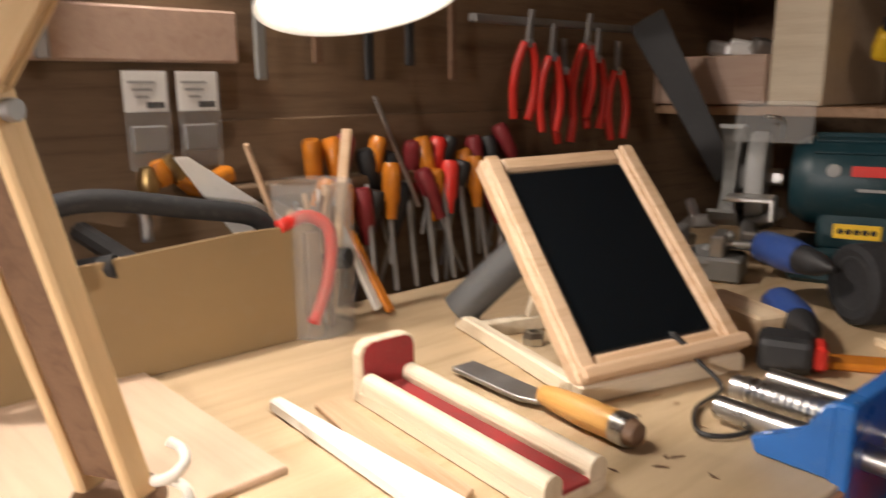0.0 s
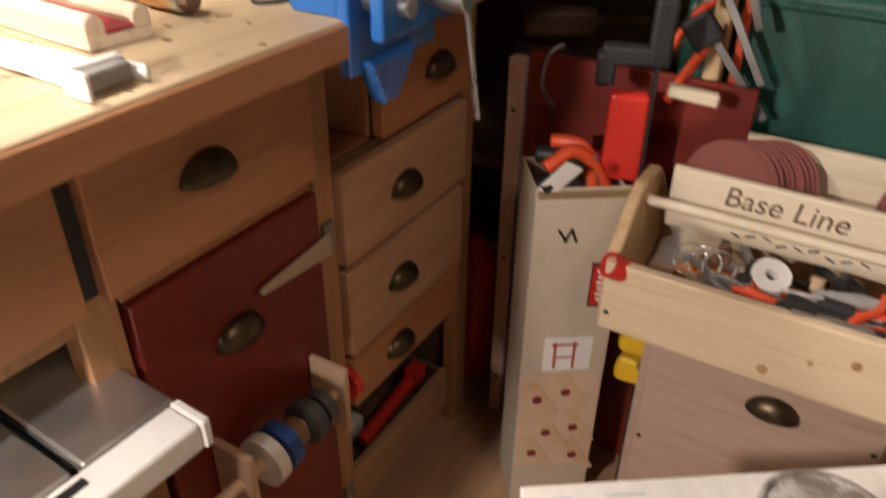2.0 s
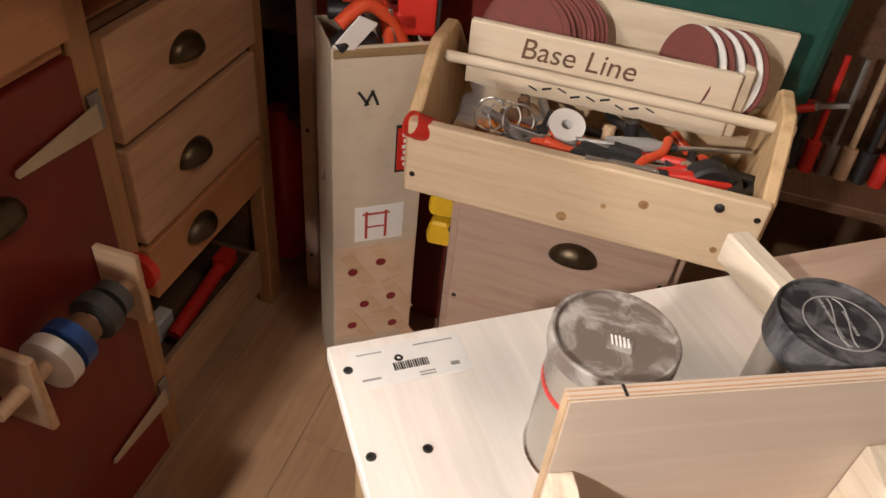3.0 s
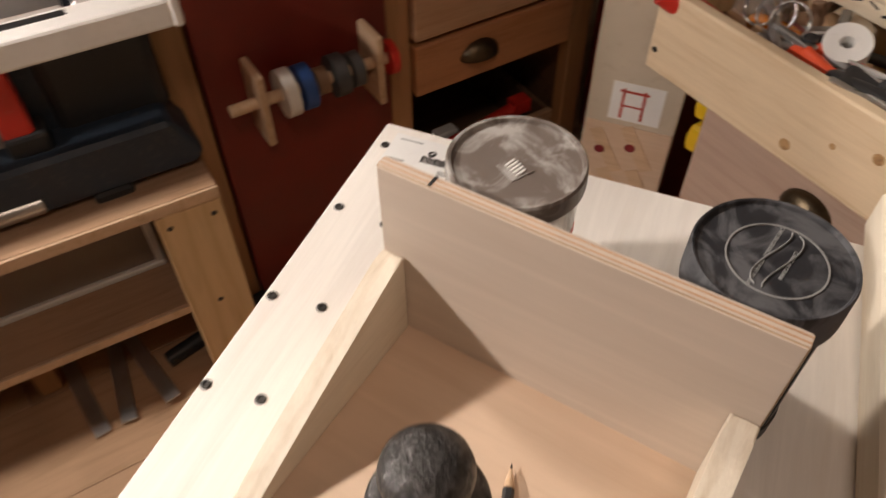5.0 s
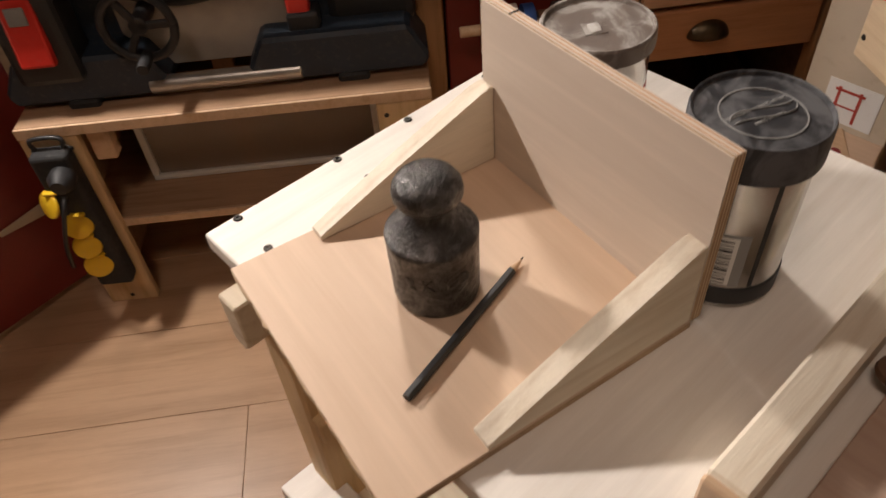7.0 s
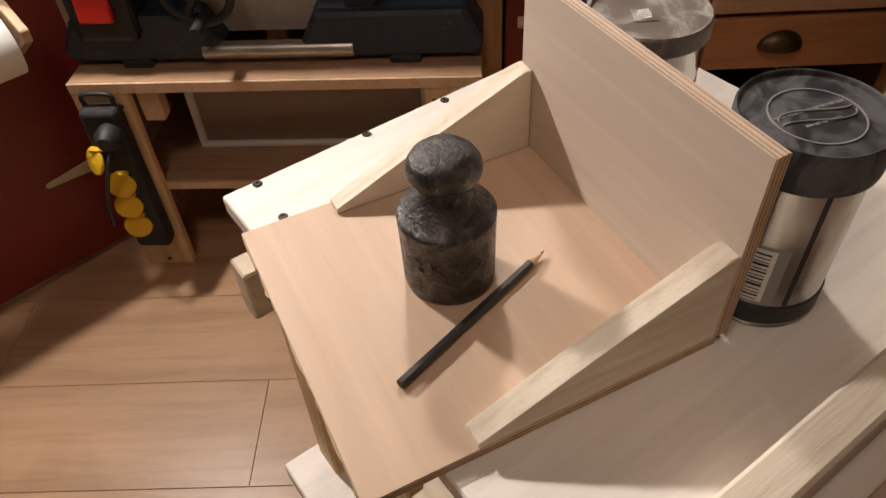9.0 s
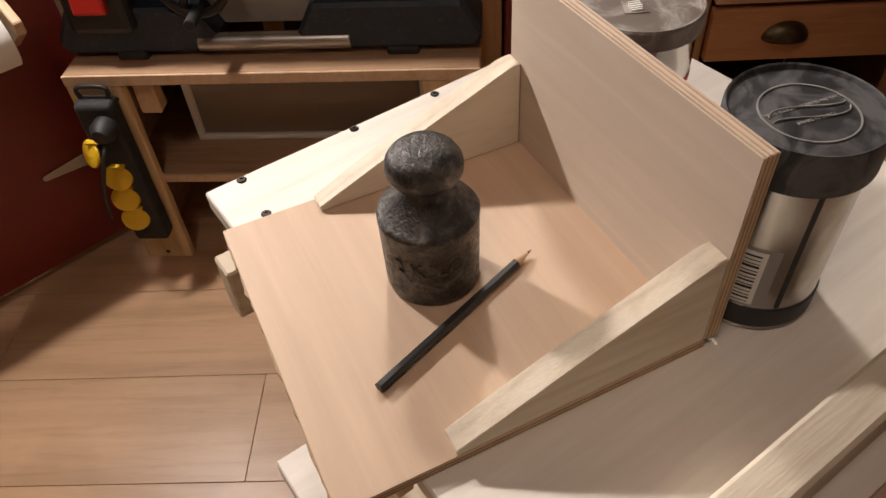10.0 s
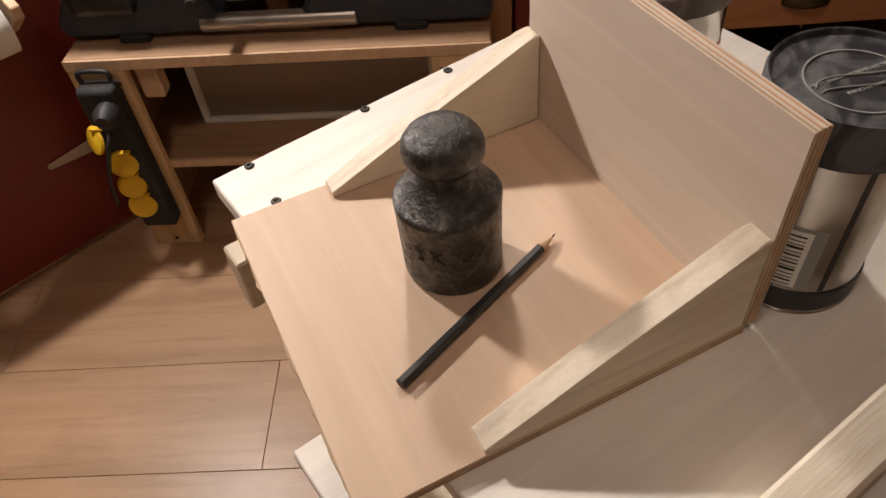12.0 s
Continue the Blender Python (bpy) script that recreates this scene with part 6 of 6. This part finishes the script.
# things in the corner beyond the bench
disc = thing("disc_cover", "round dusty green saw disc hanging in the corner", "saw disc", pose(0.225, 1.0, 1.06, 90, 0, 20))
part("disc_plate", lathe([(0.02, 0), (0.085, 0), (0.088, 0.004), (0.085, 0.012), (0.06, 0.02), (0.02, 0.02), (0.02, 0)], 44), "green_disc", disc)
part("disc_hub", lathe([(0, 0.012), (0.045, 0.018), (0.045, 0.024), (0.02, 0.03), (0, 0.03)], 36), "black", disc)
part("red_arm", box(0.06, 0.012, 0.012, (0.03, 0.015, 0.03), 0.003), "orange_red", disc)
part("wall_peg", moved(rod(0.01, 0.08, 12), pose(0, 0, -0.07)), "dull_steel", disc)
rackp = thing("clamp_post", "tall pine post with clamps beside the green case", "post", pose(0.355, 0.80, 0.0))
part("post", box(0.025, 0.03, 1.35, (0, 0.02, 0), 0.002), "pine_z", rackp)
part("red_edge", box(0.012, 0.02, 0.7, (0.03, 0.03, 0.62), 0.002), "orange_red", rackp, "orange red strip")
for k, z in enumerate((0.86, 0.93, 1.02, 1.1)):
    c2 = thing("trigger_clamp", "orange and grey trigger clamp hanging on the post", "clamp", pose(0.345, 0.765, z, 0, -40 + 8 * k, 10 - 12 * k), "clamps on the post")
    part("trigger", tube([(-0.09, 0, -0.05), (-0.05, 0, -0.03), (0.0, 0, -0.005), (0.02, 0, 0.02)], 0.008, 8), "orange_red", c2)
    part("clamp_head", box(0.045, 0.025, 0.05, (0.005, 0, -0.01), 0.006, 2), "grey_plastic" if k % 2 else "black", c2)
    part("bar", box(0.012, 0.005, 0.2, (0.01, 0.012, -0.15), 0.001), "dull_steel", c2)
ctl = thing("machine_control", "black and white machine switch box with green and red buttons", "switch box", pose(0.43, 0.985, 0.932))
part("housing", box(0.12, 0.08, 0.2, (0, 0, 0), 0.006, 2), "black", ctl)
part("white_plate", box(0.055, 0.006, 0.075, (0.0, -0.041, 0.11), 0.003), "white_plastic", ctl)
part("plate_window", box(0.03, 0.004, 0.045, (0.0, -0.045, 0.125), 0.002), "black", ctl)
part("green_button", box(0.02, 0.006, 0.02, (-0.01, -0.042, 0.062), 0.002), "green_disc", ctl)
part("red_button", box(0.02, 0.006, 0.02, (-0.01, -0.042, 0.038), 0.002), "red_plastic", ctl)
solid("blue_machine", box(0.35, 0.2, 0.75, (0, 0, 0), 0.02, 2), "sky_blue", "light blue machine body behind the green case", "machine", pose(0.68, 1.2, 0.75))
solid("machine_stand", box(0.6, 0.3, 0.74, (0, 0, 0), 0.01), "dark_wood", "dark stand under the blue machine", "stand", pose(0.6, 1.2, 0))
rack = thing("tool_rack", "dark wooden rack with hand tools beyond the toolbox", "rack", pose(0.98, 0.98, 0))
part("rack_side", box(0.03, 0.25, 1.1, (0.12, 0, 0), 0.002), "shelf_wood", rack)
part("rack_shelf", box(0.3, 0.25, 0.02, (-0.02, 0, 0.42), 0.002), "dark_wood", rack)
part("rack_back", box(0.34, 0.012, 1.1, (-0.03, 0.12, 0), 0.001), "dark_wood", rack)
random.seed(31)
for i in range(8):
    solid("hand_tool", joined(rod(0.006, 0.2, 10), moved(rod(0.013, 0.07, 12), pose(0, 0, -0.02))), ("dull_steel", "beech", "black", "red_plastic")[i % 4], "hand tool standing in the rack", "tool", along((0.84 + 0.03 * i, 0.95, 0.445), (0.83 + 0.032 * i, 0.99, 0.66)), "tools in the rack")
pliers(pose(0.88, 0.86, 0.60, 70, 0, 75), "red_plastic", "long pliers with red and black grips on the rack")
for i in range(5):
    solid("bench_oddment", joined(box(0.14, 0.05, 0.05, (0, 0, 0), 0.01, 2), moved(rod(0.012, 0.12, 12), pose(0.05, 0, 0.025, 0, 90))), ("black", "dull_steel", "black", "dark_wood", "grey_cast")[i], "dark machine part on the low shelf under the bench end", "machine part", pose(0.02, 0.92 + 0.03 * i, 0.55 + 0.07 * i, 0, 0, 20 * i - 30), "parts under the bench end")
low = thing("low_shelf", "dark wooden shelf under the bench end", "shelf", pose(-0.05, 0.98, 0))
part("shelf_board", box(0.36, 0.26, 0.02, (0, 0, 0.525), 0.002), "dark_wood", low)
part("shelf_leg", box(0.03, 0.03, 0.525, (-0.16, 0.1, 0), 0.002), "dark_wood", low)
part("shelf_leg", box(0.03, 0.03, 0.525, (0.16, 0.1, 0), 0.002), "dark_wood", low)

# ---------------------------------------------------------------- laminate floor
PLANK_W, PLANK_L = 0.193, 1.28
floor = thing("floor", "warm brown wood-look laminate floor with dark knots", "floor", kind="structure")
part("underlay", box(4.1, 4.9, 0.02, (1.1, -0.3, -0.036), 0), "dark_wood", floor)
plank_me = mesh("plank", box(PLANK_W - 0.0008, PLANK_L - 0.0008, 0.012, (0, 0, -0.012), 0.0006), "laminate")
SOUTH, NORTH = -2.545, 1.395
for i in range(-4, 14):
    for j in range(-2, 3):
        x = 0.296 + PLANK_W * i
        y = -0.25 + (j + 0.37 * (i % 3)) * PLANK_L
        y0, y1 = max(y - PLANK_L / 2, SOUTH), min(y + PLANK_L / 2, NORTH)
        if y1 - y0 < 0.03:
            continue
        whole = y1 - y0 > PLANK_L - 0.001
        me = plank_me if whole else mesh("plank", box(PLANK_W - 0.0008, y1 - y0 - 0.0008, 0.012, (0, 0, -0.012), 0.0006), "laminate")
        ob = new("plank", me)
        ob.parent = floor
        ob.location = (x, (y0 + y1) / 2, 0)
